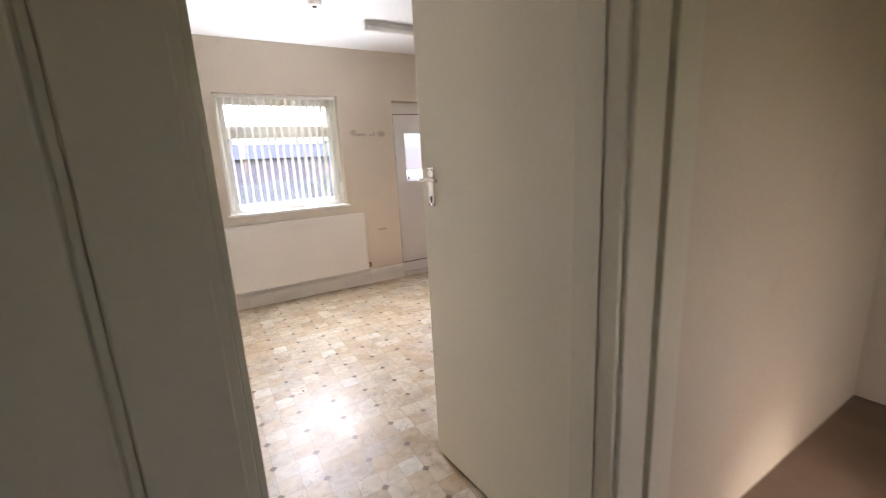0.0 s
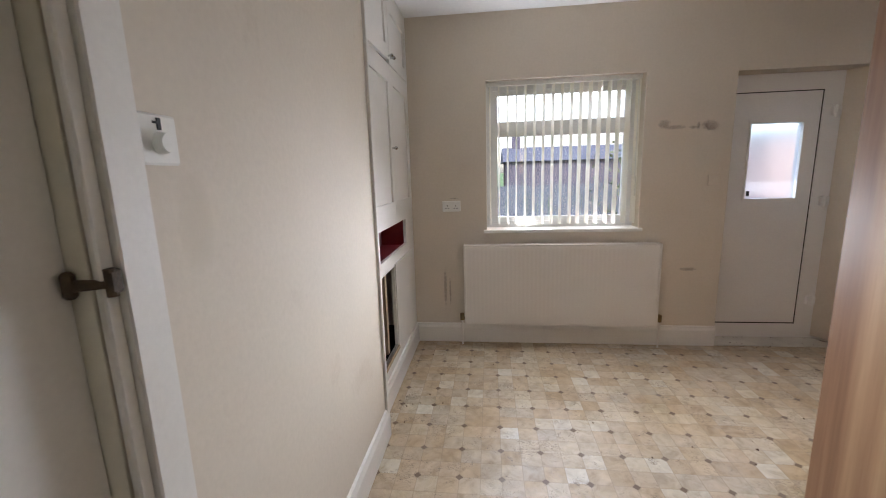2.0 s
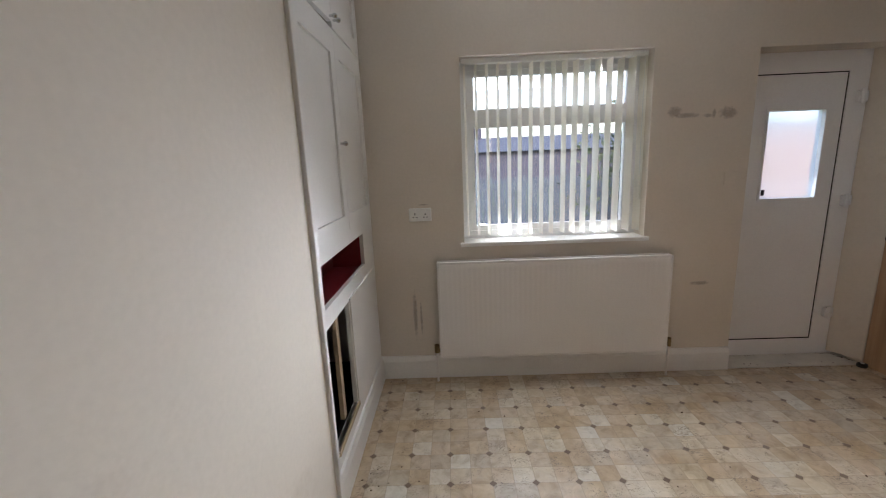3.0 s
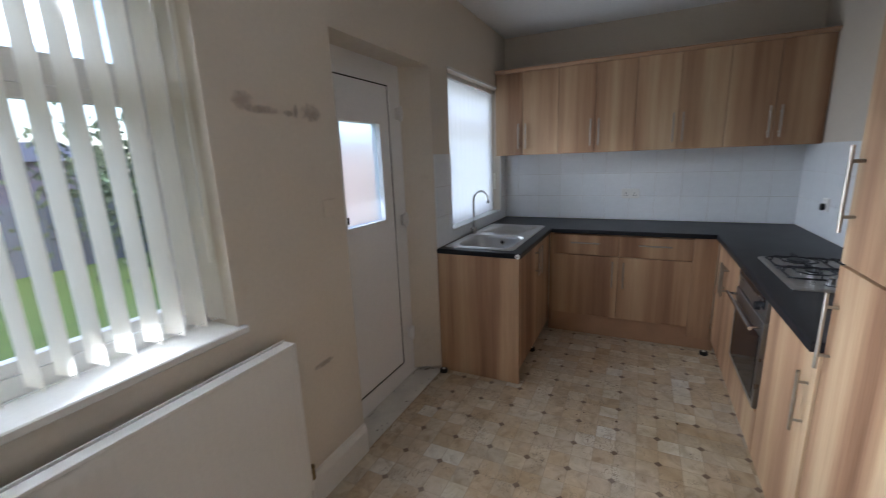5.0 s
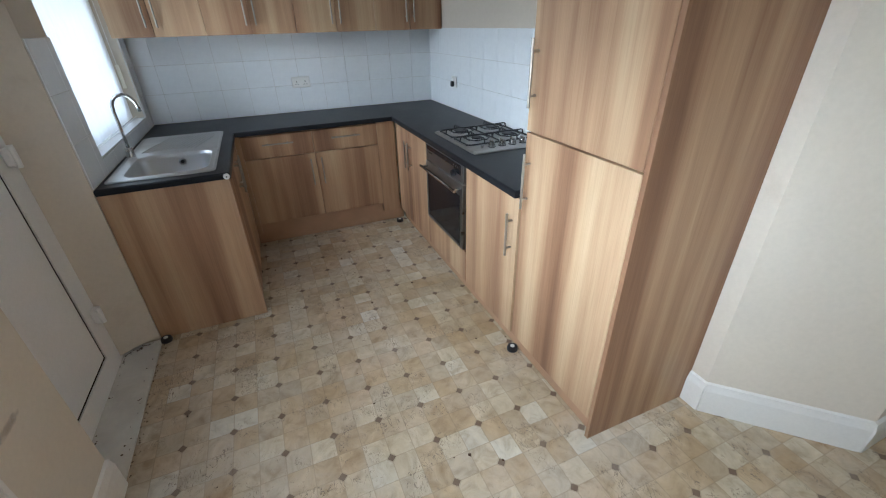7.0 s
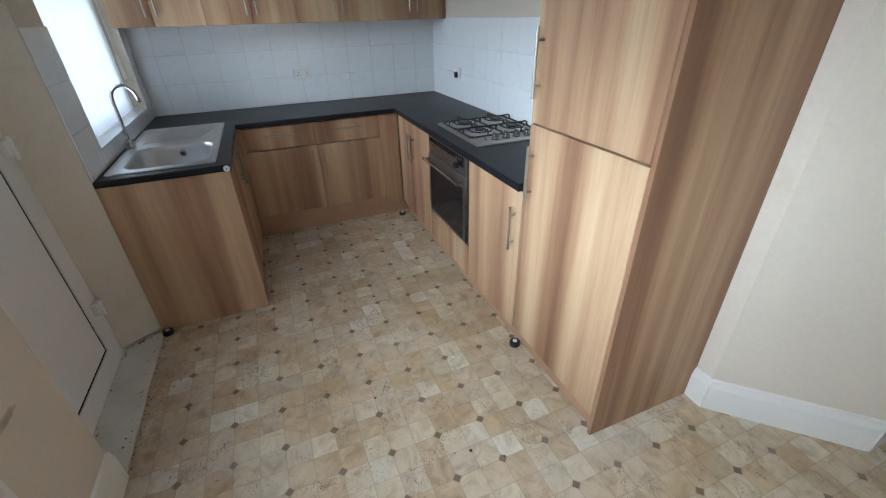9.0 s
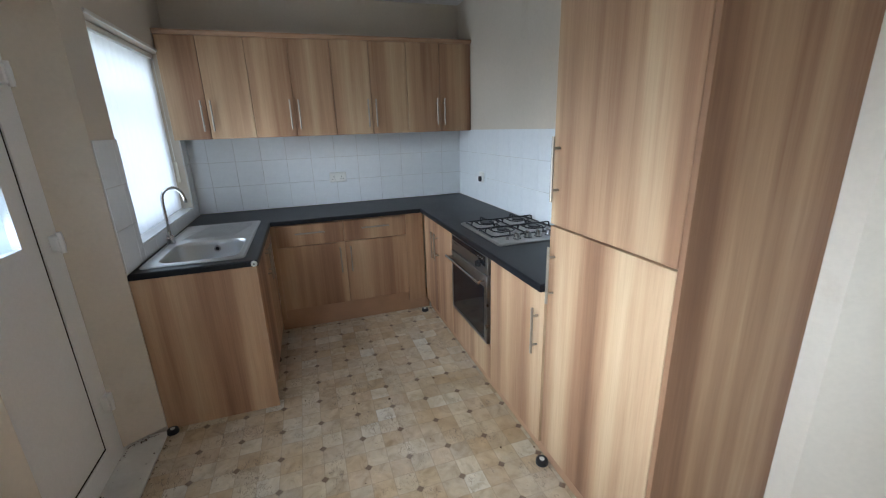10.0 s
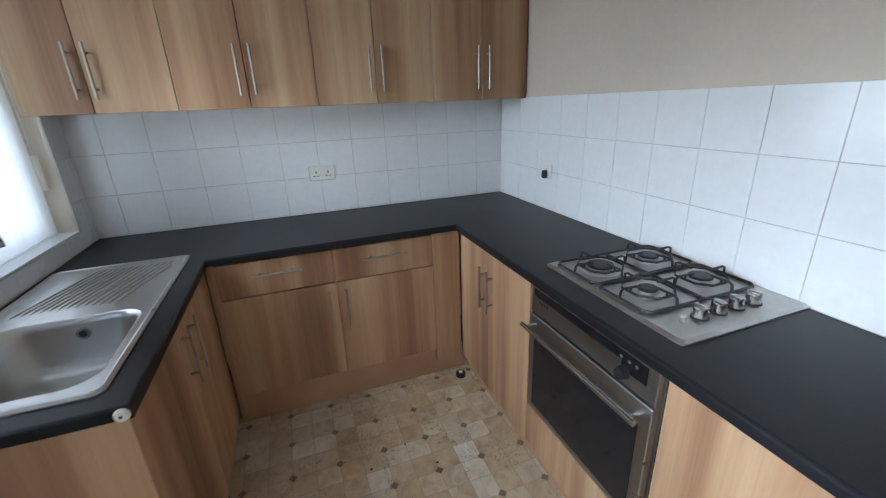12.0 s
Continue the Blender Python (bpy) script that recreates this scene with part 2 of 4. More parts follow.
def smear(name, color, most, along, grain, rag):
    """A stain with a soft, ragged edge, thin over the paint."""
    m, nt, b = node_mat(name, 0.8, 0.0, 0.2)
    tc = nt.nodes.new("ShaderNodeTexCoord")
    mp = nt.nodes.new("ShaderNodeMapping")
    mp.inputs["Location"].default_value = (-1, -1, -1)
    mp.inputs["Scale"].default_value = (2, 2, 2)
    nt.links.new(tc.outputs["Generated"], mp.inputs[0])
    flat = nt.nodes.new("ShaderNodeSeparateXYZ")
    nt.links.new(mp.outputs[0], flat.inputs[0])
    sq = [math_node(nt, "MULTIPLY", flat.outputs[k], flat.outputs[k]) for k in (along, 2)]
    r2 = math_node(nt, "ADD", sq[0], sq[1])
    ragged = math_node(nt, "ADD", math_node(nt, "SUBTRACT", 1.0, r2), math_node(nt, "MULTIPLY", math_node(nt, "SUBTRACT", noise_tex(nt, coords(nt), grain, 6, 0.65), 0.55), rag))
    fac = ramp(nt, ragged, [(0.0, (0, 0, 0)), (0.8, (most,) * 3)])
    b.inputs["Base Color"].default_value = (*color, 1)
    nt.links.new(fac, b.inputs["Alpha"])
    return m


M_SMEAR = smear("soft_brown_stain", (0.40, 0.215, 0.16), 0.36, 0, 40, 2.0)
M_GREASE = smear("soft_grey_yellow_smear", (0.48, 0.37, 0.21), 0.03, 1, 7, 1.2)
M_WALL = painted("magnolia_wall_paint", (0.66, 0.585, 0.487), 0.75, 0.07, 0.9, 55, 0.18, dirt=(0.50, 0.41, 0.31))
M_CEIL = painted("white_ceiling_paint", (0.80, 0.80, 0.79), 0.85, 0.04, 1.0, 40, 0.15)
M_WHITE = painted("white_gloss_paint", (0.76, 0.735, 0.69), 0.52, 0.05, 2.0, 80, 0.06)
# the cream paint lifted by a seventh, putting missing light into the leaf's colour
M_DOOR = painted("lit_cream_door_paint", (0.80, 0.745, 0.62), 0.5, 0.04, 1.5, 70, 0.06)
M_CREAM = painted("cream_gloss_paint", (0.70, 0.66, 0.55), 0.5, 0.05, 1.5, 70, 0.08)
M_UPVC = painted("white_upvc", (0.80, 0.785, 0.765), 0.42, 0.02, 2.0, 90, 0.0, spec=0.35)
M_DIRTY = painted("dirty_white_paint", (0.66, 0.63, 0.57), 0.6, 0.15, 6.0, 60, 0.2, dirt=(0.30, 0.24, 0.18))
M_RAD = painted("white_radiator_enamel", (0.78, 0.745, 0.70), 0.35, 0.03, 1.5, 90, 0.02)
M_WOOD = laminate("wood_print_laminate")
M_EDGE = painted("laminate_edging", (0.42, 0.25, 0.15), 0.5, 0.12, 5, 90, 0.05)
M_TOP = painted("slate_worktop_laminate", (0.0105, 0.0115, 0.0145), 0.40, 0.35, 4.0, 150, 0.10, spec=0.28)
M_TILE = painted("white_glazed_tile", (0.82, 0.84, 0.85), 0.10, 0.03, 3.0, 30, 0.03, spec=0.5)
M_GROUT = painted("pale_grout", (0.62, 0.595, 0.55), 0.9, 0.1, 8, 90, 0.2)
M_STEEL = metal("brushed_steel", (0.60, 0.595, 0.585), 0.36, 0.06)
M_OVEN = metal("dark_oven_steel", (0.32, 0.31, 0.30), 0.36, 0.05)
M_CHROME = metal("chrome", (0.62, 0.62, 0.61), 0.17)
M_HOB = metal("hob_steel", (0.54, 0.525, 0.505), 0.40)
M_HANDLE = metal("satin_nickel", (0.44, 0.40, 0.345), 0.42)
M_IRON = painted("black_enamel", (0.018, 0.018, 0.02), 0.4, 0.1, 8, 60, 0.1)
M_BLACKGLASS = painted("black_oven_glass", (0.01, 0.01, 0.012), 0.07, 0.1, 3, 20, 0.0, spec=0.28)
M_PLASTIC = painted("white_plastic", (0.78, 0.77, 0.73), 0.4, 0.03, 6, 60, 0.02)
# near-black for the door seal, and for shade drawn in holes and cupboard insides
M_DARK = painted("dark_seal_and_shade", (0.02, 0.017, 0.015), 0.9, 0.2, 5, 40, 0.1)
M_RED = painted("dark_red_paint", (0.20, 0.018, 0.022), 0.45, 0.15, 4, 60, 0.1)
M_BRASS = metal("tarnished_brass", (0.28, 0.20, 0.10), 0.5)
M_LATCH = painted("corroded_brass", (0.075, 0.05, 0.028), 0.7, 0.35, 40, 120, 0.5)
M_RUST = painted("rusty_screw", (0.10, 0.055, 0.03), 0.8, 0.3, 30, 90, 0.3)
M_VINYL = vinyl()
M_CARPET = painted("brown_carpet", (0.17, 0.12, 0.085), 0.95, 0.2, 4, 300, 0.6)
M_GLASS = glass("clear_glass")
M_FROST = glass("obscured_glass", 0.45, (0.82, 0.90, 1.0))
M_BLIND = fabric("cream_blind_cloth", (0.91, 0.875, 0.79), 0.68)
M_BLINDK = fabric("white_blind_cloth", (0.93, 0.93, 0.92), 0.75)
M_PATCH = painted("yellowed_paint", (0.735, 0.70, 0.62), 0.4, 0.05, 2, 70, 0.05)
M_LAWN = leaf_mat("lawn_grass", (0.06, 0.11, 0.03), (0.13, 0.2, 0.065))
M_HEDGE = leaf_mat("hedge_leaves", (0.035, 0.055, 0.04), (0.08, 0.11, 0.07))
# distance haze and window glare are put into the fence, far brick and roof colours
M_FENCE = painted("hazed_weathered_timber", (0.065, 0.085, 0.12), 0.85, 0.25, 3, 60, 0.3)
M_BRICK = brickwork("red_brick")
M_FARBRICK = painted("hazed_far_brick", (0.055, 0.058, 0.09), 0.9, 0.25, 1.5, 30, 0.3)
M_ROOF = painted("hazed_slate_roof", (0.065, 0.08, 0.115), 0.8, 0.25, 2, 20, 0.3)
M_TIMBER = painted("bare_timber", (0.45, 0.34, 0.22), 0.7, 0.15, 6, 60, 0.2)


# ---- mesh helpers ----
def mesh_of(bm, name, mat):
    me = bpy.data.meshes.new(name)
    bmesh.ops.recalc_face_normals(bm, faces=bm.faces)
    bm.to_mesh(me)
    bm.free()
    me.materials.append(mat)
    return me


def part(name, bm, mat, parent, label=""):
    ob = new(name, mesh_of(bm, name, mat))
    ob.parent = parent
    if label:
        tagged(ob, label)
    return ob


def thing(name, m, label, category, group=""):
    return_ob = new(name)
    return_ob.empty_display_size = 0.1
    return_ob.matrix_basis = m
    return tagged(return_ob, label, category, group)


def setting(name, bm, mat, label="", category=""):
    return tagged(new(name, mesh_of(bm, name, mat)), label, category, kind="structure")


def box(bm, x0, x1, y0, y1, z0, z1, bev=0.0, seg=1):
    vs = [bm.verts.new(p) for p in ((x0, y0, z0), (x1, y0, z0), (x1, y1, z0), (x0, y1, z0),
                                    (x0, y0, z1), (x1, y0, z1), (x1, y1, z1), (x0, y1, z1))]
    fs = [bm.faces.new([vs[i] for i in q]) for q in ((0, 3, 2, 1), (4, 5, 6, 7), (0, 1, 5, 4), (1, 2, 6, 5), (2, 3, 7, 6), (3, 0, 4, 7))]
    if bev:
        es = list({e for f in fs for e in f.edges})
        bmesh.ops.bevel(bm, geom=es, offset=bev, segments=seg, profile=0.5, affect="EDGES")
    return bm


def boxm(*a, **k):
    return box(bmesh.new(), *a, **k)


def cyl(bm, r, p0, p1, n=14, r2=None):
    """A rod from p0 to p1."""
    a, b = Vector(p0), Vector(p1)
    m = Matrix.Translation((a + b) / 2) @ (b - a).to_track_quat("Z", "Y").to_matrix().to_4x4()
    bmesh.ops.create_cone(bm, cap_ends=True, segments=n, radius1=r, radius2=r if r2 is None else r2, depth=(b - a).length, matrix=m)
    return bm


def tube(bm, pts, r, n=10):
    """A bent round bar through pts."""
    pts = [Vector(p) for p in pts]
    rings = []
    for i, p in enumerate(pts):
        d = (pts[min(i + 1, len(pts) - 1)] - pts[max(i - 1, 0)]).normalized()
        q = d.to_track_quat("Z", "Y")
        rings.append([bm.verts.new(p + q @ Vector((r * math.cos(2 * math.pi * k / n), r * math.sin(2 * math.pi * k / n), 0))) for k in range(n)])
    for a, b in zip(rings, rings[1:]):
        # start each ring at the vertex nearest to the last ring's first
        j = min(range(n), key=lambda k: (b[k].co - a[0].co).length)
        b[:] = b[j:] + b[:j]
        for k in range(n):
            bm.faces.new((a[k], a[(k + 1) % n], b[(k + 1) % n], b[k]))
    bm.faces.new(rings[0])
    bm.faces.new(rings[-1])
    return bm


def prism(bm, pts, z0, z1):
    """An upright prism over a footprint."""
    lo = [bm.verts.new((x, y, z0)) for x, y in pts]
    hi = [bm.verts.new((x, y, z1)) for x, y in pts]
    bm.faces.new(lo)
    bm.faces.new(hi)
    for i in range(len(pts)):
        j = (i + 1) % len(pts)
        bm.faces.new((lo[i], lo[j], hi[j], hi[i]))
    return bm


def sheet(us, vs, keep, place, depth):
    """A slab cut out of a grid: the cells that keep(u, v) allows, laid by place(u, v), thickened by depth."""
    bm = bmesh.new()
    grid = {(i, j): bm.verts.new(place(u, v)) for i, u in enumerate(us) for j, v in enumerate(vs)}
    faces = [bm.faces.new((grid[i, j], grid[i + 1, j], grid[i + 1, j + 1], grid[i, j + 1]))
             for i in range(len(us) - 1) for j in range(len(vs) - 1)
             if keep((us[i] + us[i + 1]) / 2, (vs[j] + vs[j + 1]) / 2)]
    bmesh.ops.delete(bm, geom=[v for v in bm.verts if not v.link_faces], context="VERTS")
    r = bmesh.ops.extrude_face_region(bm, geom=faces)
    bmesh.ops.translate(bm, verts=[g for g in r["geom"] if isinstance(g, bmesh.types.BMVert)], vec=depth)
    return bm


def wall_with_holes(x0, x1, z0, z1, holes, place, depth):
    us = sorted({x0, x1, *(h[0] for h in holes), *(h[1] for h in holes)})
    vs = sorted({z0, z1, *(h[2] for h in holes), *(h[3] for h in holes)})
    return sheet(us, vs, lambda u, v: not any(h[0] < u < h[1] and h[2] < v < h[3] for h in holes), place, depth)


def profile_run(bm, prof, a, b, side):
    """A moulding: prof is (out, up) points, swept straight from a to b; side is the way it stands off the wall."""
    a, b, side = Vector(a), Vector(b), Vector(side)
    up = Vector((0, 0, 1))
    r0 = [bm.verts.new(a + side * o + up * u) for o, u in prof]
    r1 = [bm.verts.new(b + side * o + up * u) for o, u in prof]
    n = len(prof)
    bm.faces.new(r0)
    bm.faces.new(r1)
    for i in range(n):
        bm.faces.new((r0[i], r0[(i + 1) % n], r1[(i + 1) % n], r1[i]))
    return bm


# ---- plan ----
H = 2.57                      # ceiling
XW, XC = -4.835, -4.895       # west wall, cupboard front
YS = -2.335                   # south wall behind the hob
YD0, YD1 = -3.70, -3.84       # wall with the entry door
T = 0.26                      # outside wall
WIN = (-4.29, -3.125, 0.95, 2.095)
KWIN = (-1.315, -0.18, 0.98, 2.095)
DOOR = (-2.505, -1.585, 0.0, 2.065)
ENTRY = (-4.528, -3.655, 0.0, 2.02)
CLOSET = (-3.55, -2.772, 0.0, 2.03)

setting("floor", prism(bmesh.new(), [(-5.3, 0.06), (0.1, 0.06), (0.1, -2.45), (-3.1, -2.45), (-3.44, -2.79), (-3.44, YD1 + 0.1), (-5.3, YD1 + 0.1)], -0.12, 0.0), M_VINYL, "worn cream sheet vinyl floor with printed tiles and brown diamonds", "floor")
setting("floor_hall", boxm(-5.3, -1.5, -6.2, YD1 + 0.1, -0.12, -0.002), M_CARPET, "brown hall carpet", "floor")
setting("ceiling", boxm(-5.3, 0.12, -6.2, T, H, H + 0.1), M_CEIL, "plain white plaster ceiling", "ceiling")
setting("wall_north", wall_with_holes(-5.3, 0.12, -0.12, H, [WIN, KWIN, DOOR], lambda u, v: (u, 0, v), (0, T, 0)), M_WALL,
        "magnolia painted plaster wall with window and back door", "wall")
setting("wall_east", boxm(0.0, 0.12, YS - 0.12, 0.0, -0.12, H), M_WALL, "magnolia painted wall above white tiles", "wall")
setting("wall_south", prism(bmesh.new(), [(0, YS), (-3.15, YS), (-3.555, -2.74), (-3.555, YD0), (-3.44, YD0), (-3.44, -2.79), (-3.10, -2.45), (0, -2.45)], 0, H),
        M_WALL, "magnolia painted wall with a canted corner", "wall")
setting("wall_entry", wall_with_holes(-5.3, -1.5, 0.0, H, [ENTRY], lambda u, v: (u, YD0, v), (0, YD1 - YD0, 0)), M_WALL, "magnolia wall with the entry doorway", "wall")
setting("wall_west", wall_with_holes(YD0, -1.30, 0.0, H, [CLOSET], lambda u, v: (XW, u, v), (-0.11, 0, 0)), M_WALL, "magnolia painted wall with switch and closet door", "wall")
setting("wall_alcove", boxm(-5.35, -5.27, -1.4, 0.0, 0.0, H), M_WALL, "back wall of the alcove cupboard", "wall")
setting("wall_hall_west", boxm(-5.3, -5.2, -6.2, YD1, 0.0, H), M_WALL, "plain hall wall", "wall")
setting("wall_hall_east", boxm(-1.6, -1.5, -6.2, YD1, 0.0, H), M_WALL, "plain hall wall", "wall")
setting("wall_hall_south", wall_with_holes(-5.3, -1.5, 0.0, H, [(-3.55, -3.15, 0.9, 2.0)], lambda u, v: (u, -6.3, v), (0, 0.1, 0)), M_WALL, "plain hall wall with a small window opening", "wall")
setting("ground", boxm(-400, 400, -400, 900, -0.5, -0.3), M_LAWN, "mown back garden lawn", "lawn")


# ---- skirting, trims ----
SKIRT = [(0, 0), (0.02, 0), (0.02, 0.125), (0.014, 0.145), (0.012, 0.158), (0, 0.162)]
for a, b, side in (((-4.895, 0, 0), (-2.505, 0, 0), (0, -1, 0)),
                   ((XW, -2.665, 0), (XW, -1.30, 0), (1, 0, 0)),
                   ((-3.078, YS, 0), (-3.16, YS, 0), (0, 1, 0)),
                   ((-3.15, YS, 0), (-3.555, -2.74, 0), (-0.707, 0.707, 0)),
                   ((-3.555, -2.73, 0), (-3.555, YD0, 0), (-1, 0, 0))):
    setting("baseboard", profile_run(bmesh.new(), SKIRT, a, b, side), M_WHITE, "white gloss skirting board", "skirting board")


# ---- joinery helpers ----
def bar_handle(parent, x, y, z, length, upright=True):
    """A satin bar on two posts, standing off the face at y towards -y."""
    bm = bmesh.new()
    h = length / 2
    ends = ((x, y - 0.03, z - h), (x, y - 0.03, z + h)) if upright else ((x - h, y - 0.03, z), (x + h, y - 0.03, z))
    cyl(bm, 0.006, *ends, 10)
    for k in (-0.32, 0.32):
        px, pz = (x, z + k * length) if upright else (x + k * length, z)
        cyl(bm, 0.005, (px, y + 0.001, pz), (px, y - 0.03, pz), 8)
    return part("handle", bm, M_HANDLE, parent, "satin nickel bar handle")


def front(parent, name, x0, x1, z0, z1, handle=None):
    """One laminate door or drawer front on a unit, with its bar handle (x, z, length, upright)."""
    bm = boxm(x0 + 0.0015, x1 - 0.0015, -0.019, -0.001, z0 + 0.0015, z1 - 0.0015, bev=0.0015)
    d = part(name, bm, M_WOOD, parent)
    if handle:
        bar_handle(d, handle[0], -0.019, *handle[1:])
    return d


def kitchen_unit(name, m, w, depth, z0, z1, label, category, group):
    u = thing(name, m, label, category, group)
    part("body", boxm(0.0005, w - 0.0005, 0.0, depth, z0, z1, bev=0.001), M_WOOD, u)
    return u


# north run, facing south: sink base with end panel
g = "base units under the worktop"
u = kitchen_unit("sink_base_unit", pose(-1.56, -0.555, 0), 0.95, 0.55, 0.10, 0.70, "wood-print sink base unit with two doors", "base cabinet", g)
front(u, "door", 0.0, 0.475, 0.10, 0.86, (0.43, 0.74, 0.21, True))
front(u, "door", 0.475, 0.92, 0.10, 0.86, (0.52, 0.74, 0.21, True))
part("plinth", boxm(0.0, 0.95, 0.045, 0.06, 0.0, 0.098), M_EDGE, u)
part("rail", boxm(0.0, 0.95, 0.0, 0.02, 0.70, 0.862), M_WOOD, u)
u = thing("end_panel", pose(-1.579, -0.575, 0), "brown wood-print end panel of the sink run, standing on the floor", "cabinet panel")
part("panel", boxm(0.0, 0.018, 0.0015, 0.573, 0.001, 0.8665, bev=0.001), M_WOOD, u)
part("edging", boxm(0.0, 0.018, 0.0, 0.0012, 0.001, 0.8665), M_EDGE, u, "thin brown edging strip")

# east run, facing west: two drawer-line units with fillers
E_M = pose(-0.592, -0.606, 0, 0, 0, -90)
for i in range(2):
    m = E_M @ Matrix.Translation((0.503 * i, 0, 0))
    u = kitchen_unit("drawer_base_unit", m, 0.503, 0.58, 0.172, 0.8665, "wood-print base unit with one drawer above one door", "base cabinet", g)
    front(u, "drawer_front", 0.0, 0.503, 0.693, 0.86, (0.25, 0.795, 0.22, False))
    front(u, "door", 0.0, 0.503, 0.176, 0.690, ((0.463, 0.55, 0.21, True) if i == 0 else (0.04, 0.55, 0.21, True)))
u = thing("corner_filler", E_M, "wood-print filler strip in the corner of the base units", "filler panel")
part("panel", boxm(1.006, 1.155, -0.018, 0.0, 0.10, 0.8665), M_WOOD, u)
part("panel", boxm(-0.033, 0.0, -0.016, 0.0, 0.10, 0.8665), M_WOOD, u)
u = thing("plinth", E_M, "wood-print plinth board with scuffed lower edge", "plinth")
part("board", boxm(-0.04, 1.19, 0.012, 0.028, 0.001, 0.172, bev=0.001), M_EDGE, u)

# south run, facing north
S_M = pose(-0.61, -1.789, 0, 0, 0, 180)
u = kitchen_unit("corner_base_unit", S_M, 0.69, 0.53, 0.097, 0.8665, "wood-print corner base unit with two narrow doors", "base cabinet", g)
front(u, "filler", 0.0, 0.03, 0.097, 0.86)
front(u, "door", 0.03, 0.328, 0.097, 0.86, (0.295, 0.665, 0.21, True))
front(u, "door", 0.328, 0.69, 0.097, 0.86, (0.365, 0.665, 0.21, True))
u = thing("oven_housing", S_M @ Matrix.Translation((0.69, 0, 0)), "wood-print oven housing with a panel below the oven", "base cabinet", g)
part("side", boxm(0.0, 0.016, 0.0, 0.53, 0.097, 0.8665), M_WOOD, u)
part("side", boxm(0.604, 0.62, 0.0, 0.53, 0.097, 0.8665), M_WOOD, u)
part("shelf", boxm(0.016, 0.604, 0.0, 0.53, 0.297, 0.313), M_WOOD, u)
front(u, "front_panel", 0.0, 0.62, 0.097, 0.312)
u = kitchen_unit("base_unit", S_M @ Matrix.Translation((1.31, 0, 0)), 0.535, 0.53, 0.097, 0.8665, "wood-print base unit with one door beside the oven", "base cabinet", g)
front(u, "door", 0.0, 0.535, 0.097, 0.86, (0.487, 0.665, 0.22, True))
u = thing("plinth", S_M, "wood-print plinth board under the hob run", "plinth")
part("board", boxm(-0.02, 2.465, 0.022, 0.038, 0.001, 0.096, bev=0.001), M_EDGE, u)

# tall unit
TX = -3.078
u = thing("tall_larder_unit", pose(-2.462, -1.795, 0, 0, 0, 180), "tall wood-print larder unit with two stacked doors", "tall cabinet")
part("body", boxm(0.0, 0.597, 0.0, 0.535, 0.10, 2.235), M_WOOD, u)
front(u, "door", 0.0, 0.597, 0.10, 1.154, (0.04, 0.955, 0.24, True))
front(u, "door", 0.0, 0.597, 1.159, 2.235, (0.04, 1.375, 0.24, True))
part("side_panel", boxm(0.598, 0.616, -0.019, 0.538, 0.001, 2.237, bev=0.001), M_WOOD, u)
part("plinth", boxm(0.0, 0.597, 0.025, 0.041, 0.001, 0.098), M_EDGE, u)

# wall units over the east run
SPLITS = [-0.004, -0.253, -0.562, -0.860, -1.163, -1.459, -1.762, -2.049, -2.331]
for i in range(0, 8, 2):
    a, mid, b = SPLITS[i], SPLITS[i + 1], SPLITS[i + 2]
    u = kitchen_unit("wall_unit", pose(-0.282, a, 0, 0, 0, -90), a - b, 0.28, 1.505, 2.205,
                     "wood-print wall cupboard with two doors and bar handles", "wall cabinet", "wall cupboards in a row")
    front(u, "door", 0.0, a - mid, 1.502, 2.206, (a - mid - 0.032, 1.667, 0.215, True))
    front(u, "door", a - mid, a - b, 1.502, 2.206, (a - mid + 0.032, 1.667, 0.215, True))
u = thing("cornice", pose(-0.30, -0.004, 2.207), "pinkish-brown cornice rail along the wall cupboards", "cornice")
part("rail", profile_run(bmesh.new(), [(-0.03, 0), (0.004, 0), (0.02, 0.016), (0.022, 0.028), (-0.03, 0.028)], (0, 0, 0), (0, -2.328, 0), (-1, 0, 0)), M_EDGE, u)

# ---- worktop ----
BOWL = (-1.455, -1.035, -0.475, -0.09)
HOBC = (-1.84, -1.33, -2.27, -1.90)


def on_worktop(x, y):
    if BOWL[0] < x < BOWL[1] and BOWL[2] < y < BOWL[3]:
        return False
    return y > -0.585 or x > -0.622 or y < -1.742


bm = sheet([-2.46, -1.582, BOWL[0], BOWL[1], -0.622, -0.002], [-2.333, -1.742, -0.585, BOWL[2], BOWL[3], -0.002],
           lambda x, y: on_worktop(x, y) and not (x < -1.582 and y > -1.742), lambda u, v: (u, v, 0.868), (0, 0, 0.032))
bmesh.ops.dissolve_limit(bm, angle_limit=0.02, verts=bm.verts, edges=bm.edges)
top_edges = [e for e in bm.edges if all(abs(v.co.z - 0.9) < 1e-4 for v in e.verts) and len(e.link_faces) == 2 and e.calc_face_angle(0) > 1]
bmesh.ops.bevel(bm, geom=top_edges, offset=0.009, segments=3, profile=0.5, affect="EDGES")
u = thing("worktop", pose(0, 0, 0), "dark slate laminate worktop running round three sides", "worktop")
part("slab", bm, M_TOP, u)
bm = cyl(bmesh.new(), 0.0165, (-1.5825, -0.566, 0.882), (-1.591, -0.566, 0.882), 18, 0.012)
cap = part("end_cap", bm, M_PLASTIC, u, "round white plastic cap")
part("screw_hole", cyl(bmesh.new(), 0.004, (-1.5918, -0.566, 0.882), (-1.5912, -0.566, 0.882), 8), M_IRON, cap)


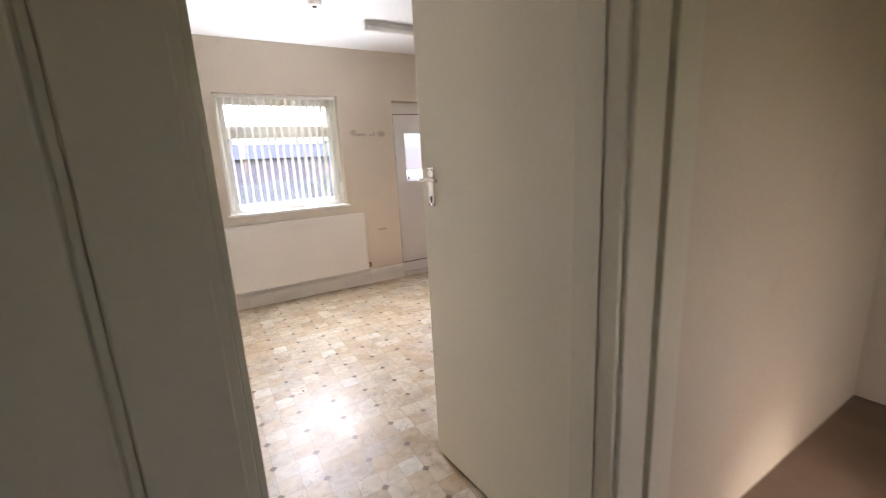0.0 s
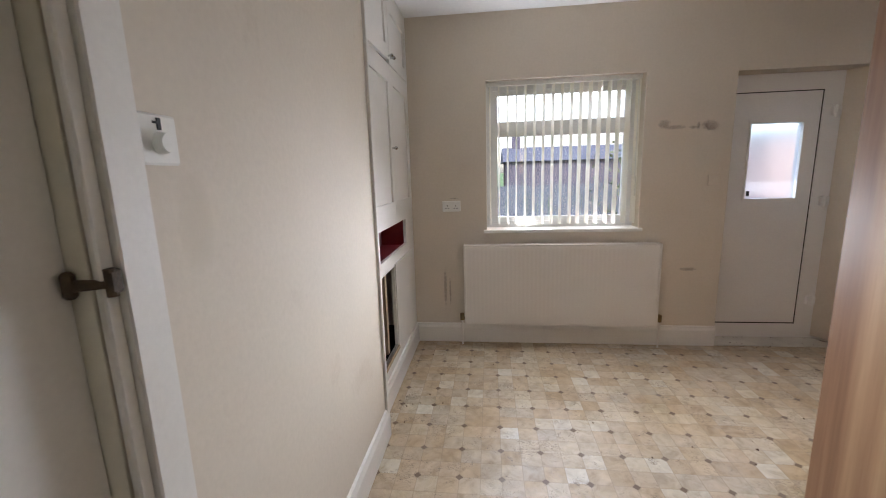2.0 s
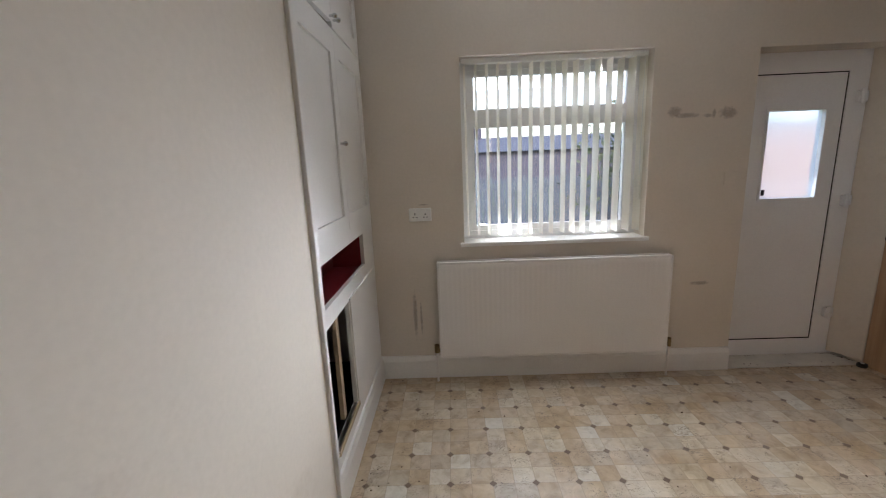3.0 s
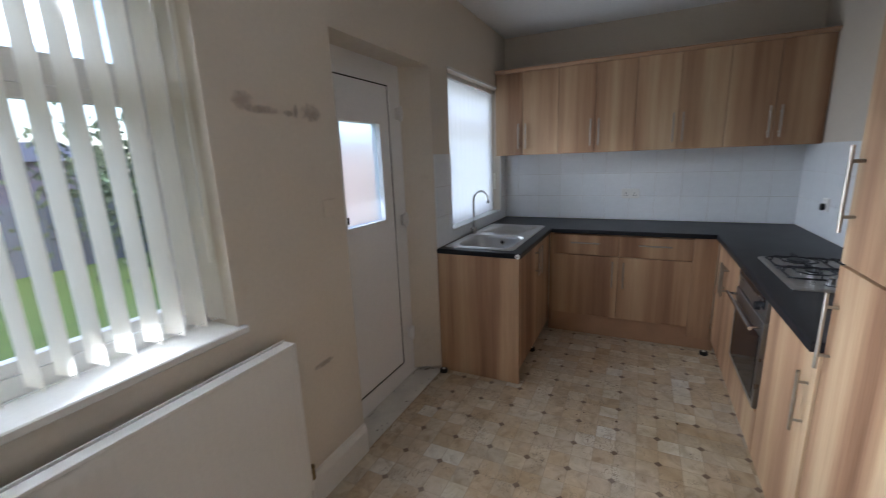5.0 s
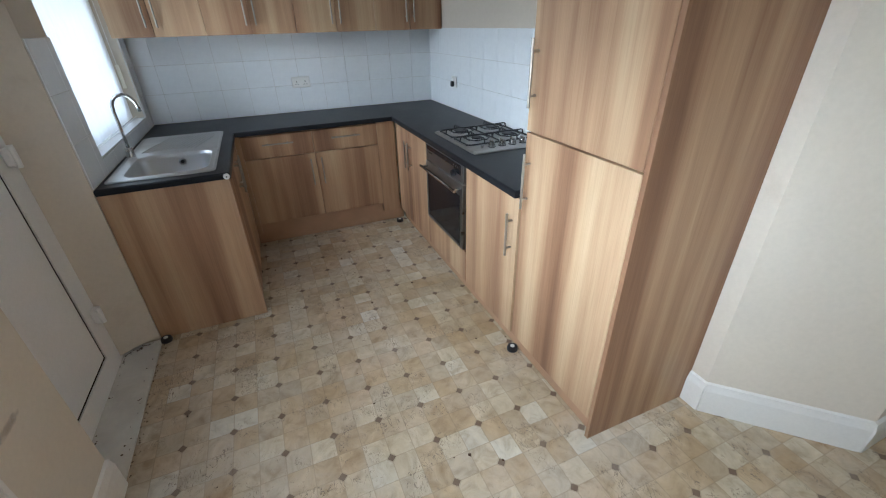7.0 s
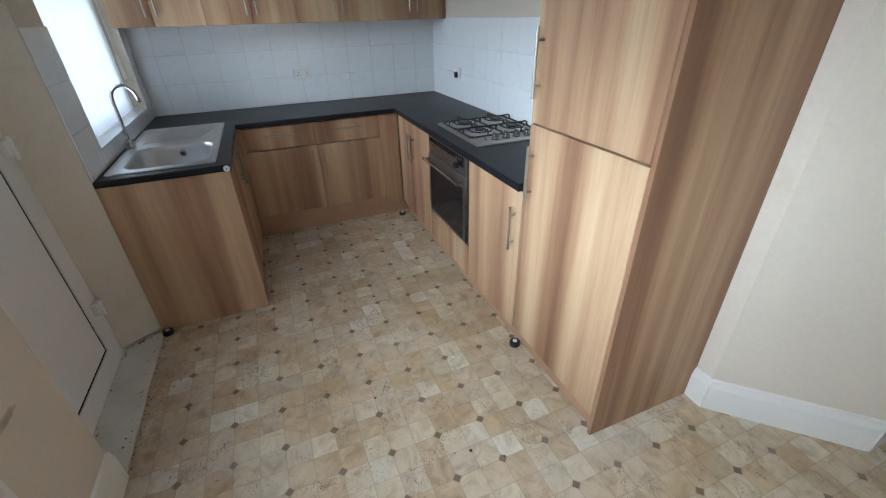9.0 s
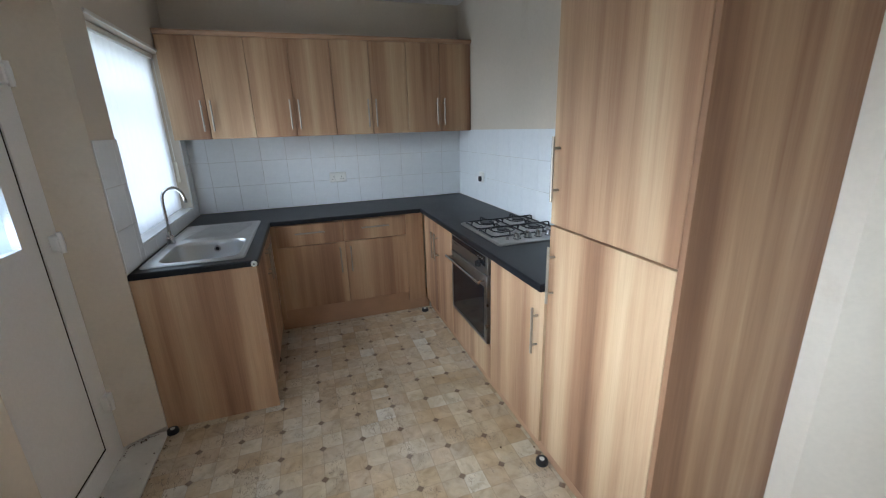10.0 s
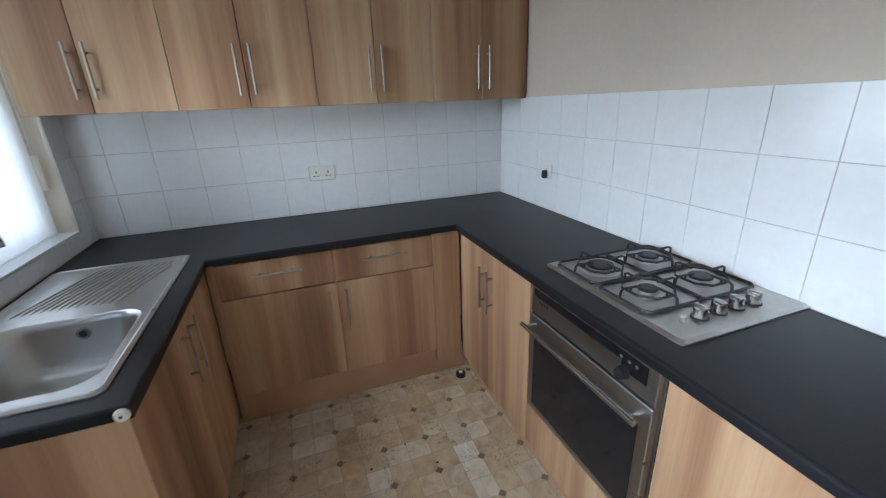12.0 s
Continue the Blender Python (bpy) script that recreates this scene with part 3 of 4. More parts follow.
# ---- sink ----
def rounded(cx, cy, hx, hy, r, n=6):
    pts = []
    for k, (sx, sy) in enumerate(((1, 1), (-1, 1), (-1, -1), (1, -1))):
        for j in range(n + 1):
            a = math.pi / 2 * (k + j / n)
            pts.append((cx + sx * (hx - r) + r * math.cos(a), cy + sy * (hy - r) + r * math.sin(a)))
    return pts


def loft(bm, rings, close_last=True, close_first=False):
    vr = [[bm.verts.new(p) for p in r] for r in rings]
    n = len(vr[0])
    for a, b in zip(vr, vr[1:]):
        for k in range(n):
            bm.faces.new((a[k], a[(k + 1) % n], b[(k + 1) % n], b[k]))
    if close_last:
        bm.faces.new(vr[-1])
    if close_first:
        bm.faces.new(vr[0])
    return bm


def ring(pts, z):
    return [(x, y, z) for x, y in pts]


sink = thing("kitchen_sink", pose(-1.018, -0.272, 0.9), "stainless steel inset sink with one bowl and ribbed drainer", "sink")
bx, by = -0.232, -0.008
outer = [ring(rounded(0.0, 0.0, 0.50, 0.245, 0.03), 0.0005), ring(rounded(0.0, 0.0, 0.50, 0.245, 0.03), 0.004), ring(rounded(0.0, 0.0, 0.49, 0.235, 0.03), 0.008),
         ring(rounded(0.0, 0.0, 0.482, 0.227, 0.03), 0.005)]
bm = loft(bmesh.new(), outer, close_last=False)
# plate round the bowl: joins the rim with the bowl's lip
lip = [bm.verts.new((x, y, 0.005)) for x, y in rounded(bx, by - 0.005, 0.215, 0.197, 0.075)]
inner = [v for v in bm.verts if abs(v.co.z - 0.005) < 1e-5 and v not in lip]
edges = []
for loop in (inner, lip):
    for k in range(len(loop)):
        e = bm.edges.get((loop[k], loop[(k + 1) % len(loop)])) or bm.edges.new((loop[k], loop[(k + 1) % len(loop)]))
        edges.append(e)
bmesh.ops.triangle_fill(bm, edges=edges, use_beauty=True)
part("rim", bm, M_STEEL, sink)
rings = [ring(rounded(bx, by - 0.005, 0.215 - o, 0.197 - o, 0.075), z) for o, z in ((0.0, 0.005), (0.006, 0.001), (0.011, -0.02), (0.02, -0.135), (0.034, -0.158), (0.06, -0.168), (0.1, -0.17))]
bm = loft(bmesh.new(), rings)
bowl = part("bowl", bm, M_STEEL, sink, "deep brushed steel bowl")
for p in bowl.data.polygons:
    p.use_smooth = True
part("waste", cyl(bmesh.new(), 0.04, (bx, -0.013, -0.1695), (bx, -0.013, -0.165), 20), M_CHROME, bowl, "chrome waste")
over = part("overflow", cyl(bmesh.new(), 0.019, (bx + 0.202, -0.03, -0.045), (bx + 0.191, -0.03, -0.045), 16), M_CHROME, bowl, "chrome overflow outlet")
part("grille", cyl(bmesh.new(), 0.011, (bx + 0.1909, -0.03, -0.045), (bx + 0.1895, -0.03, -0.045), 12), M_IRON, over)
for k in range(13):
    y0 = -0.10 + k * 0.0235
    x0, x1 = 0.05 + 0.02 * math.sin(k * 0.24), 0.43
    y1 = max(-0.195, y0 - 0.11)
    x1 = x0 + (x1 - x0) * (y0 - y1) / 0.11
    mid = 0.015 / (x1 - x0)
    bm = tube(bmesh.new(), [(x0, y0, 0.003), (x0 + 0.015, y0 + (y1 - y0) * mid, 0.0062), (x1 - 0.015, y1 - (y1 - y0) * mid, 0.0062), (x1, y1, 0.003)], 0.0034, 6)
    part("drainer_rib", bm, M_STEEL, sink)

tap = thing("mixer_tap", pose(-1.01, -0.05, 0.905), "chrome swan-neck mixer tap on the sink", "tap")
part("base", cyl(bmesh.new(), 0.024, (0, 0, 0), (0, 0, 0.055), 18, 0.019), M_CHROME, tap)
pts = [(0, 0, 0.05), (0, 0, 0.15), (0, 0, 0.25)]
for k in range(1, 10):
    a = math.pi * k / 9 * 0.95
    pts.append((0.0, -0.06 + 0.06 * math.cos(a), 0.262 + 0.075 * math.sin(a)))
pts.append((0.0, pts[-1][1] - 0.002, pts[-1][2] - 0.03))
sp = part("spout", tube(bmesh.new(), pts, 0.0095, 12), M_CHROME, tap)
part("lever", cyl(bmesh.new(), 0.007, (-0.02, 0, 0.035), (-0.085, -0.01, 0.055), 10, 0.005), M_CHROME, tap)
for p in sp.data.polygons:
    p.use_smooth = True

# ---- hob ----
hob = thing("gas_hob", pose(-1.585, -2.09, 0.9), "stainless steel four-burner gas hob with black pan supports", "hob")
bm = loft(bmesh.new(), [ring(rounded(0, 0, 0.30, 0.252, 0.015, 3), 0.0005), ring(rounded(0, 0, 0.30, 0.252, 0.015, 3), 0.006),
                        ring(rounded(0, 0, 0.29, 0.242, 0.015, 3), 0.012), ring(rounded(0, 0, 0.275, 0.225, 0.02, 3), 0.010)])
part("plate", bm, M_HOB, hob)
for cx, cy, r in ((0.165, 0.112, 0.052), (0.165, -0.112, 0.040), (-0.05, 0.112, 0.034), (-0.05, -0.112, 0.042)):
    b = part("burner", loft(bmesh.new(), [[(cx + q * math.cos(a), cy + q * math.sin(a), z) for a in np.linspace(0, 2 * math.pi, 25)[:-1]]
                                          for q, z in ((r * 1.35, 0.0102), (r * 1.3, 0.014), (r * 0.9, 0.016), (r * 0.88, 0.024))]), M_STEEL, hob)
    part("cap", loft(bmesh.new(), [[(cx + q * math.cos(a), cy + q * math.sin(a), z) for a in np.linspace(0, 2 * math.pi, 25)[:-1]]
                                   for q, z in ((r * 0.86, 0.0242), (r * 0.9, 0.026), (r * 0.9, 0.031), (r * 0.8, 0.033))]), M_IRON, b, "black burner cap")
for bxr, x0, x1 in ((0.165, 0.058, 0.272), (-0.05, -0.158, 0.050)):
    bm = bmesh.new()
    y0, y1, z, c = -0.222, 0.222, 0.0165, 0.018
    tube(bm, [(x0 + c, y0, z), (x1 - c, y0, z), (x1, y0 + c, z), (x1, y1 - c, z), (x1 - c, y1, z), (x0 + c, y1, z), (x0, y1 - c, z), (x0, y0 + c, z), (x0 + c, y0, z)], 0.0048, 6)
    tube(bm, [(x0, 0.0, z), (x1, 0.0, z)], 0.0048, 6)
    for cy in (0.112, -0.112):
        # a chamfered wire loop round the burner, held by four fingers that rise from the frame
        h, k, zl = 0.07, 0.035, 0.029
        tube(bm, [(bxr + a, cy + b, zl) for a, b in ((k, h), (h, k), (h, -k), (k, -h), (-k, -h), (-h, -k), (-h, k), (-k, h), (k, h))], 0.0042, 6)
        for dx, dy, edge in ((1, 0, x1 - bxr), (-1, 0, bxr - x0), (0, 1, 0.110 if cy > 0 else 0.112), (0, -1, 0.112 if cy > 0 else 0.110)):
            tube(bm, [(bxr + dx * edge, cy + dy * edge, z), (bxr + dx * (edge - 0.004), cy + dy * (edge - 0.004), 0.040),
                      (bxr + dx * (edge - 0.014), cy + dy * (edge - 0.014), 0.045), (bxr + dx * 0.036, cy + dy * 0.036, 0.043)], 0.0042, 6)
            cyl(bm, 0.0038, (bxr + dx * h, cy + dy * h, zl), (bxr + dx * h, cy + dy * h, 0.044), 6)
    for fx in (x0 + c, x1 - c):
        for fy in (y0, 0.0, y1):
            cyl(bm, 0.006, (fx, fy, 0.0105), (fx, fy, z), 6)
    part("pan_support", bm, M_IRON, hob, "black wire pan support")
for cy in (0.10, 0.03, -0.04, -0.11):
    k = part("knob", cyl(bmesh.new(), 0.021, (-0.222, cy, 0.0145), (-0.222, cy, 0.040), 20, 0.019), M_CHROME, hob, "ridged chrome control knob")
    part("collar", cyl(bmesh.new(), 0.0235, (-0.222, cy, 0.0105), (-0.222, cy, 0.0144), 20), M_IRON, k, "black collar")
    part("grip", boxm(-0.242, -0.202, cy - 0.006, cy + 0.006, 0.0402, 0.048, bev=0.002), M_CHROME, k)
part("ignition_button", cyl(bmesh.new(), 0.009, (-0.222, 0.163, 0.0105), (-0.222, 0.163, 0.026), 12), M_CHROME, hob)

# ---- oven ----
oven = thing("built_in_oven", pose(-1.30, -1.789, 0.313, 0, 0, 180), "built-in electric oven with black glass and steel trim", "oven")
part("body", boxm(0.018, 0.602, 0.0, 0.5, 0.002, 0.545), M_IRON, oven)
part("surround", boxm(0.018, 0.602, -0.006, -0.0005, 0.002, 0.547), M_OVEN, oven)
panel = part("control_panel", boxm(0.022, 0.598, -0.026, -0.0065, 0.432, 0.545, bev=0.002), M_OVEN, oven, "steel control panel")
part("display", boxm(0.04, 0.565, -0.029, -0.0265, 0.503, 0.532, bev=0.001), M_BLACKGLASS, panel, "black display strip")
part("button_plate", boxm(0.475, 0.565, -0.0285, -0.0265, 0.476, 0.5025, bev=0.001), M_BLACKGLASS, panel, "black button plate")
part("knob", cyl(bmesh.new(), 0.021, (0.49, -0.0292, 0.473), (0.49, -0.05, 0.473), 20, 0.017), M_IRON, panel, "round black oven knob")
for kx in (0.475, 0.505, 0.53):
    part("button", cyl(bmesh.new(), 0.005, (kx, -0.0292, 0.514), (kx, -0.0315, 0.514), 10), M_HANDLE, panel)
for kx in (0.07, 0.085, 0.10, 0.115):
    part("marking", boxm(kx, kx + 0.009, -0.0268, -0.0262, 0.482, 0.492), M_IRON, panel, "small dark printed mark")
door = part("oven_door", boxm(0.022, 0.598, -0.032, -0.0065, 0.008, 0.427, bev=0.003), M_OVEN, oven, "steel-framed oven door")
part("glass", boxm(0.058, 0.562, -0.0345, -0.0325, 0.035, 0.355, bev=0.001), M_BLACKGLASS, door, "dark reflective oven glass")
bm = cyl(bmesh.new(), 0.009, (0.035, -0.075, 0.392), (0.585, -0.075, 0.392), 12)
for kx in (0.06, 0.56):
    cyl(bm, 0.007, (kx, -0.0322, 0.392), (kx, -0.075, 0.392), 10)
part("handle", bm, M_CHROME, door, "steel bar handle")


# ---- cabinet feet that show under the units ----
def cabinet_foot(x, y):
    f = thing("cabinet_foot", pose(x, y, 0.0008), "black plastic adjustable cabinet foot on the floor", "cabinet foot", "cabinet feet")
    part("base", loft(bmesh.new(), [[(q * math.cos(a), q * math.sin(a), z) for a in np.linspace(0, 2 * math.pi, 21)[:-1]] for q, z in ((0.028, 0), (0.03, 0.006), (0.027, 0.022), (0.02, 0.024))], True, True), M_IRON, f)
    part("screw", cyl(bmesh.new(), 0.012, (0, 0, 0.0242), (0, 0, 0.027), 8), M_PLASTIC, f, "pale screw head")


for x, y in ((-1.615, -0.035), (-2.485, -1.775), (-0.665, -1.73), (-1.06, -0.535)):
    cabinet_foot(x, y)


# ---- windows ----
def window(name, hole, transom, label, mullions=()):
    x0, x1, z0, z1 = hole
    w = tagged(thing(name, pose(0, 0, 0), label, "window"), kind="structure")
    y0, y1 = 0.15, 0.21
    f = 0.055
    part("window_frame", wall_with_holes(x0, x1, z0, z1, [(x0 + f, x1 - f, z0 + f, transom[0]), (x0 + f, x1 - f, transom[1], z1 - f)],
                                         lambda u, v: (u, y0, v), (0, y1 - y0, 0)), M_UPVC, w)
    for a, b in ((z0 + f, transom[0]), (transom[1], z1 - f)):
        s = 0.035
        part("sash", wall_with_holes(x0 + f, x1 - f, a, b, [(x0 + f + s, x1 - f - s, a + s, b - s)], lambda u, v: (u, y0 + 0.012, v), (0, 0.04, 0)), M_UPVC, w)
        p = part("pane", boxm(x0 + f + s - 0.005, x1 - f - s + 0.005, y0 + 0.028, y0 + 0.034, a + s - 0.005, b - s + 0.005), M_GLASS, w)
        p.visible_shadow = False
    return w


w1 = window("window_1", WIN, (1.722, 1.768), "white upvc window with a top opening light")
part("window_sill", boxm(WIN[0] - 0.025, WIN[1] + 0.025, -0.025, 0.149, WIN[2] - 0.022, WIN[2] + 0.004, bev=0.004), M_WHITE, w1, "white glossy window board")
w2 = window("window_2", KWIN, (1.70, 1.80), "white upvc kitchen window behind closed blind")
part("window_sill", boxm(KWIN[0] + 0.001, KWIN[1] - 0.001, -0.008, 0.149, KWIN[2] + 0.001, KWIN[2] + 0.010, bev=0.002), M_TILE, w2, "white tiled window sill")


def vertical_blind(name, hole, y, turn, pitch, mat, label):
    """Hanging cloth slats under a headrail; turn is the angle of the slats from square to the wall."""
    x0, x1, z0, z1 = hole
    b = thing(name, pose((x0 + x1) / 2, y, z1), label, "vertical blind")
    w = x1 - x0
    part("headrail", boxm(-w / 2 + 0.01, w / 2 - 0.01, -0.02, 0.02, -0.035, -0.002, bev=0.003), M_PLASTIC, b)
    n = int((w - 0.04) / pitch)
    drop = z1 - z0 - (0.035 if turn < 45 else 0.014)
    rng = random.Random(5)
    for i in range(n + 1):
        x = -w / 2 + 0.03 + (w - 0.06) * i / n
        bm = bmesh.new()
        half, m = 0.0445, 5
        t = radians(turn + rng.uniform(-1.5, 1.5))
        sway = rng.uniform(-0.004, 0.004)
        cols = []
        for k in range(m):
            s = -1 + 2 * k / (m - 1)
            bow = 0.004 * (1 - s * s)
            px, py = s * half * -math.sin(t) + bow * math.cos(t), s * half * math.cos(t) + bow * math.sin(t)
            cols.append([(x + px, py, -0.036), (x + px + sway, py, -drop)])
        vs = [[bm.verts.new(p) for p in c] for c in cols]
        for a, c in zip(vs, vs[1:]):
            bm.faces.new((a[0], c[0], c[1], a[1]))
        s = part("slat", bm, mat, b)
        for p in s.data.polygons:
            p.use_smooth = True
    bm = bmesh.new()
    tube(bm, [(-w / 2 + 0.03, -0.03, -drop + 0.012), (0, -0.03, -drop + 0.006), (w / 2 - 0.03, -0.03, -drop + 0.012)], 0.0015, 5)
    part("bottom_chain", bm, M_PLASTIC, b)
    bm = tube(bmesh.new(), [(w / 2 - 0.035, -0.026, -0.03), (w / 2 - 0.033, -0.028, -0.75)], 0.0025, 6)
    c = part("pull_cord", bm, M_PLASTIC, b)
    part("cord_weight", cyl(bmesh.new(), 0.011, (w / 2 - 0.033, -0.028, -0.90), (w / 2 - 0.033, -0.028, -0.75), 10), M_BLIND, c, "cream cord weight")
    return b


# trims round the kitchen window
part("trim", boxm(KWIN[0] - 0.01, KWIN[1] + 0.01, -0.014, -0.001, KWIN[3] - 0.004, KWIN[3] + 0.016, bev=0.003), M_WHITE, w2, "white head trim")
part("trim", boxm(KWIN[1] - 0.002, KWIN[1] + 0.010, -0.0125, -0.0005, KWIN[2], 1.5, bev=0.002), M_GROUT, w2, "grey tile edge trim")
vertical_blind("vertical_blind", WIN, 0.07, 6, 0.067, M_BLIND, "cream vertical slat blind, half open, at the window")
vertical_blind("vertical_blind", KWIN, 0.07, 88, 0.086, M_BLINDK, "white vertical slat blind, closed, above the sink")

# ---- back door ----
bd = tagged(thing("door_1", pose(0, 0, 0), "white upvc back door with an obscured glass pane, closed", "door"), kind="structure")
FX0, FX1, SX0, SX1, SZ0, SZ1 = -2.504, -1.586, -2.43, -1.812, 0.125, 1.94
part("door_frame", wall_with_holes(FX0, FX1, 0.0, 2.064, [(SX0, SX1, SZ0, SZ1)], lambda u, v: (u, 0.165, v), (0, 0.07, 0)), M_UPVC, bd)
GX0, GX1, GZ0, GZ1 = -2.288, -1.925, 1.146, 1.713
sash = part("door_leaf", wall_with_holes(SX0 + 0.007, SX1 - 0.007, SZ0 + 0.009, SZ1 - 0.007, [(GX0, GX1, GZ0, GZ1)], lambda u, v: (u, 0.172, v), (0, 0.055, 0)), M_UPVC, bd)
part("bead", wall_with_holes(GX0 - 0.018, GX1 + 0.018, GZ0 - 0.018, GZ1 + 0.018, [(GX0, GX1, GZ0, GZ1)], lambda u, v: (u, 0.166, v), (0, 0.0055, 0)), M_UPVC, sash)
p = part("pane", boxm(GX0 - 0.001, GX1 + 0.001, 0.195, 0.20, GZ0 - 0.001, GZ1 + 0.001), M_FROST, sash)
p.visible_shadow = False
bm = boxm(GX0 + 0.022, GX0 + 0.046, 0.186, 0.1945, GZ0 + 0.02, GZ0 + 0.06, bev=0.004)
part("vent_tab", bm, M_IRON, sash, "small dark tab on the glass")
for z in (0.33, 1.12, 1.78):
    bm = boxm(-1.76, -1.70, 0.135, 0.1645, z - 0.035, z + 0.035, bev=0.005)
    cyl(bm, 0.011, (-1.735, 0.135, z - 0.045), (-1.735, 0.135, z + 0.045), 12)
    part("hinge", bm, M_UPVC, bd, "white door hinge")
part("seal", wall_with_holes(SX0, SX1, SZ0, SZ1, [(SX0 + 0.0065, SX1 - 0.0065, SZ0 + 0.0085, SZ1 - 0.0065)], lambda u, v: (u, 0.171, v), (0, 0.03, 0)), M_DARK, bd)
part("threshold", boxm(-2.50, -1.60, -0.012, 0.1645, 0.0005, 0.010, bev=0.002), M_DIRTY, bd, "dirty white threshold board")
setting("door_reveal", prism(bmesh.new(), [(-1.5845, 0.0005), (-1.688, 0.164), (-1.5845, 0.164)], 0.03, 2.064), M_WALL, "splayed plaster reveal beside the back door", "wall")

# ---- entry doorway and door ----
e0, e1, ez = ENTRY[0], ENTRY[1], ENTRY[3]
fr = tagged(thing("door_frame_1", pose(0, 0, 0), "cream painted door lining with architraves", "door frame"), kind="structure")
for name, a, b in (("jamb", e0, e0 + 0.022), ("jamb", e1 - 0.022, e1)):
    part(name, boxm(a, b, YD1 - 0.002, YD0 + 0.002, 0, ez - 0.022, bev=0.002), M_CREAM, fr)
part("head", boxm(e0, e1, YD1 - 0.002, YD0 + 0.002, ez - 0.022, ez, bev=0.002), M_CREAM, fr)
for a, b in ((e0 + 0.022, e0 + 0.034), (e1 - 0.028, e1 - 0.022)):
    part("door_stop", boxm(a, b, YD0 - 0.09, YD0 - 0.045, 0, ez - 0.022, bev=0.002), M_CREAM, fr)
for yf, out in ((YD0, 1), (YD1, -1)):
    for a, s in ((e0 + 0.008, -1), (e1 - 0.008, 1)):
        bm = bmesh.new()
        for o0, o1, th in (((0.0, 0.018, 0.012), (0.018, 0.055, 0.020), (0.055, 0.072, 0.014)) if out > 0 else ((0.0, 0.115, 0.016), (0.115, 0.13, 0.006), (0.13, 0.235, 0.026), (0.235, 0.255, 0.013))):
            lo, hi = sorted((a + s * o0, a + s * o1))
            ya, yb = sorted((yf + out * 0.0025, yf + out * (0.0025 + th)))
            box(bm, lo, hi, ya, yb, 0.0, ez + 0.05, bev=0.003)
        part("architrave", bm, M_CREAM, fr, "moulded cream architrave")
    ya, yb = sorted((yf + out * 0.0025, yf + out * 0.0225))
    part("architrave", boxm(e0 + 0.01, e1 - 0.01, ya, yb, ez - 0.01, ez + 0.05, bev=0.004), M_CREAM, fr)
strike = part("strike_plate", boxm(e0 + 0.0222, e0 + 0.0235, YD0 - 0.034, YD0 - 0.006, 1.18, 1.317, bev=0.0005), M_CREAM, fr, "painted-over strike plate")
for z in (1.280, 1.219):
    part("keep_hole", boxm(e0 + 0.0236, e0 + 0.0242, YD0 - 0.027, YD0 - 0.013, z - 0.016, z + 0.016), M_DARK, strike)

rng = random.Random(21)
bm = bmesh.new()
zs = [0.86 + 0.009 * k for k in range(60)]
rim = [(YD0 + 0.004 + 0.012 * min(1.0, k / 9, (59 - k) / 9) * rng.uniform(0.25, 1.0), z) for k, z in enumerate(zs)]
near = [[bm.verts.new((x, YD0 - 0.001, z)) for _, z in rim] for x in (e0 + 0.010, e0 + 0.0232)]
far = [[bm.verts.new((x, y, z)) for y, z in rim] for x in (e0 + 0.010, e0 + 0.0222)]
for k in range(59):
    for a, b in ((near[1], far[1]), (far[1], far[0]), (far[0], near[0])):
        bm.faces.new((a[k], a[k + 1], b[k + 1], b[k]))
part("chipped_edge", bm, M_DIRTY, fr, "splintered edge with peeling paint beside the keep")

leaf = tagged(thing("door_2", pose(-3.665, YD0 + 0.004, 0.008, 0, 0, 93.6), "cream painted flush door standing open, with a lever handle", "door"), kind="structure")
part("door_leaf", boxm(0.004, 0.772, -0.04, 0.0, 0.0, 1.985, bev=0.003), M_DOOR, leaf)
HX = 0.70
for sgn in (1, -1):
    yb = 0.0005 if sgn > 0 else -0.0405
    bm = boxm(HX - 0.022, HX + 0.021, min(yb, yb + sgn * 0.006), max(yb, yb + sgn * 0.006), 1.185, 1.34, bev=0.003)
    hp = part("handle_plate", bm, M_CHROME, leaf, "chrome lever handle plate with keyhole")
    bm = cyl(bmesh.new(), 0.009, (HX, yb + sgn * 0.0062, 1.292), (HX, yb + sgn * 0.045, 1.292), 12)
    tube(bm, [(HX + 0.015, yb + sgn * 0.043, 1.292), (HX, yb + sgn * 0.047, 1.293), (HX - 0.047, yb + sgn * 0.046, 1.296), (HX - 0.097, yb + sgn * 0.042, 1.290)], 0.008, 10)
    part("lever", bm, M_CHROME, hp)
    part("keyhole", boxm(HX - 0.005, HX + 0.005, min(yb + sgn * 0.0062, yb + sgn * 0.0068), max(yb + sgn * 0.0062, yb + sgn * 0.0068), 1.20, 1.228), M_DARK, hp)
    for zz in (1.194, 1.331):
        for xx in (HX - 0.014, HX + 0.013):
            part("screw", cyl(bmesh.new(), 0.0035, (xx, yb + sgn * 0.0062, zz), (xx, yb + sgn * 0.0075, zz), 8), M_RUST, hp)

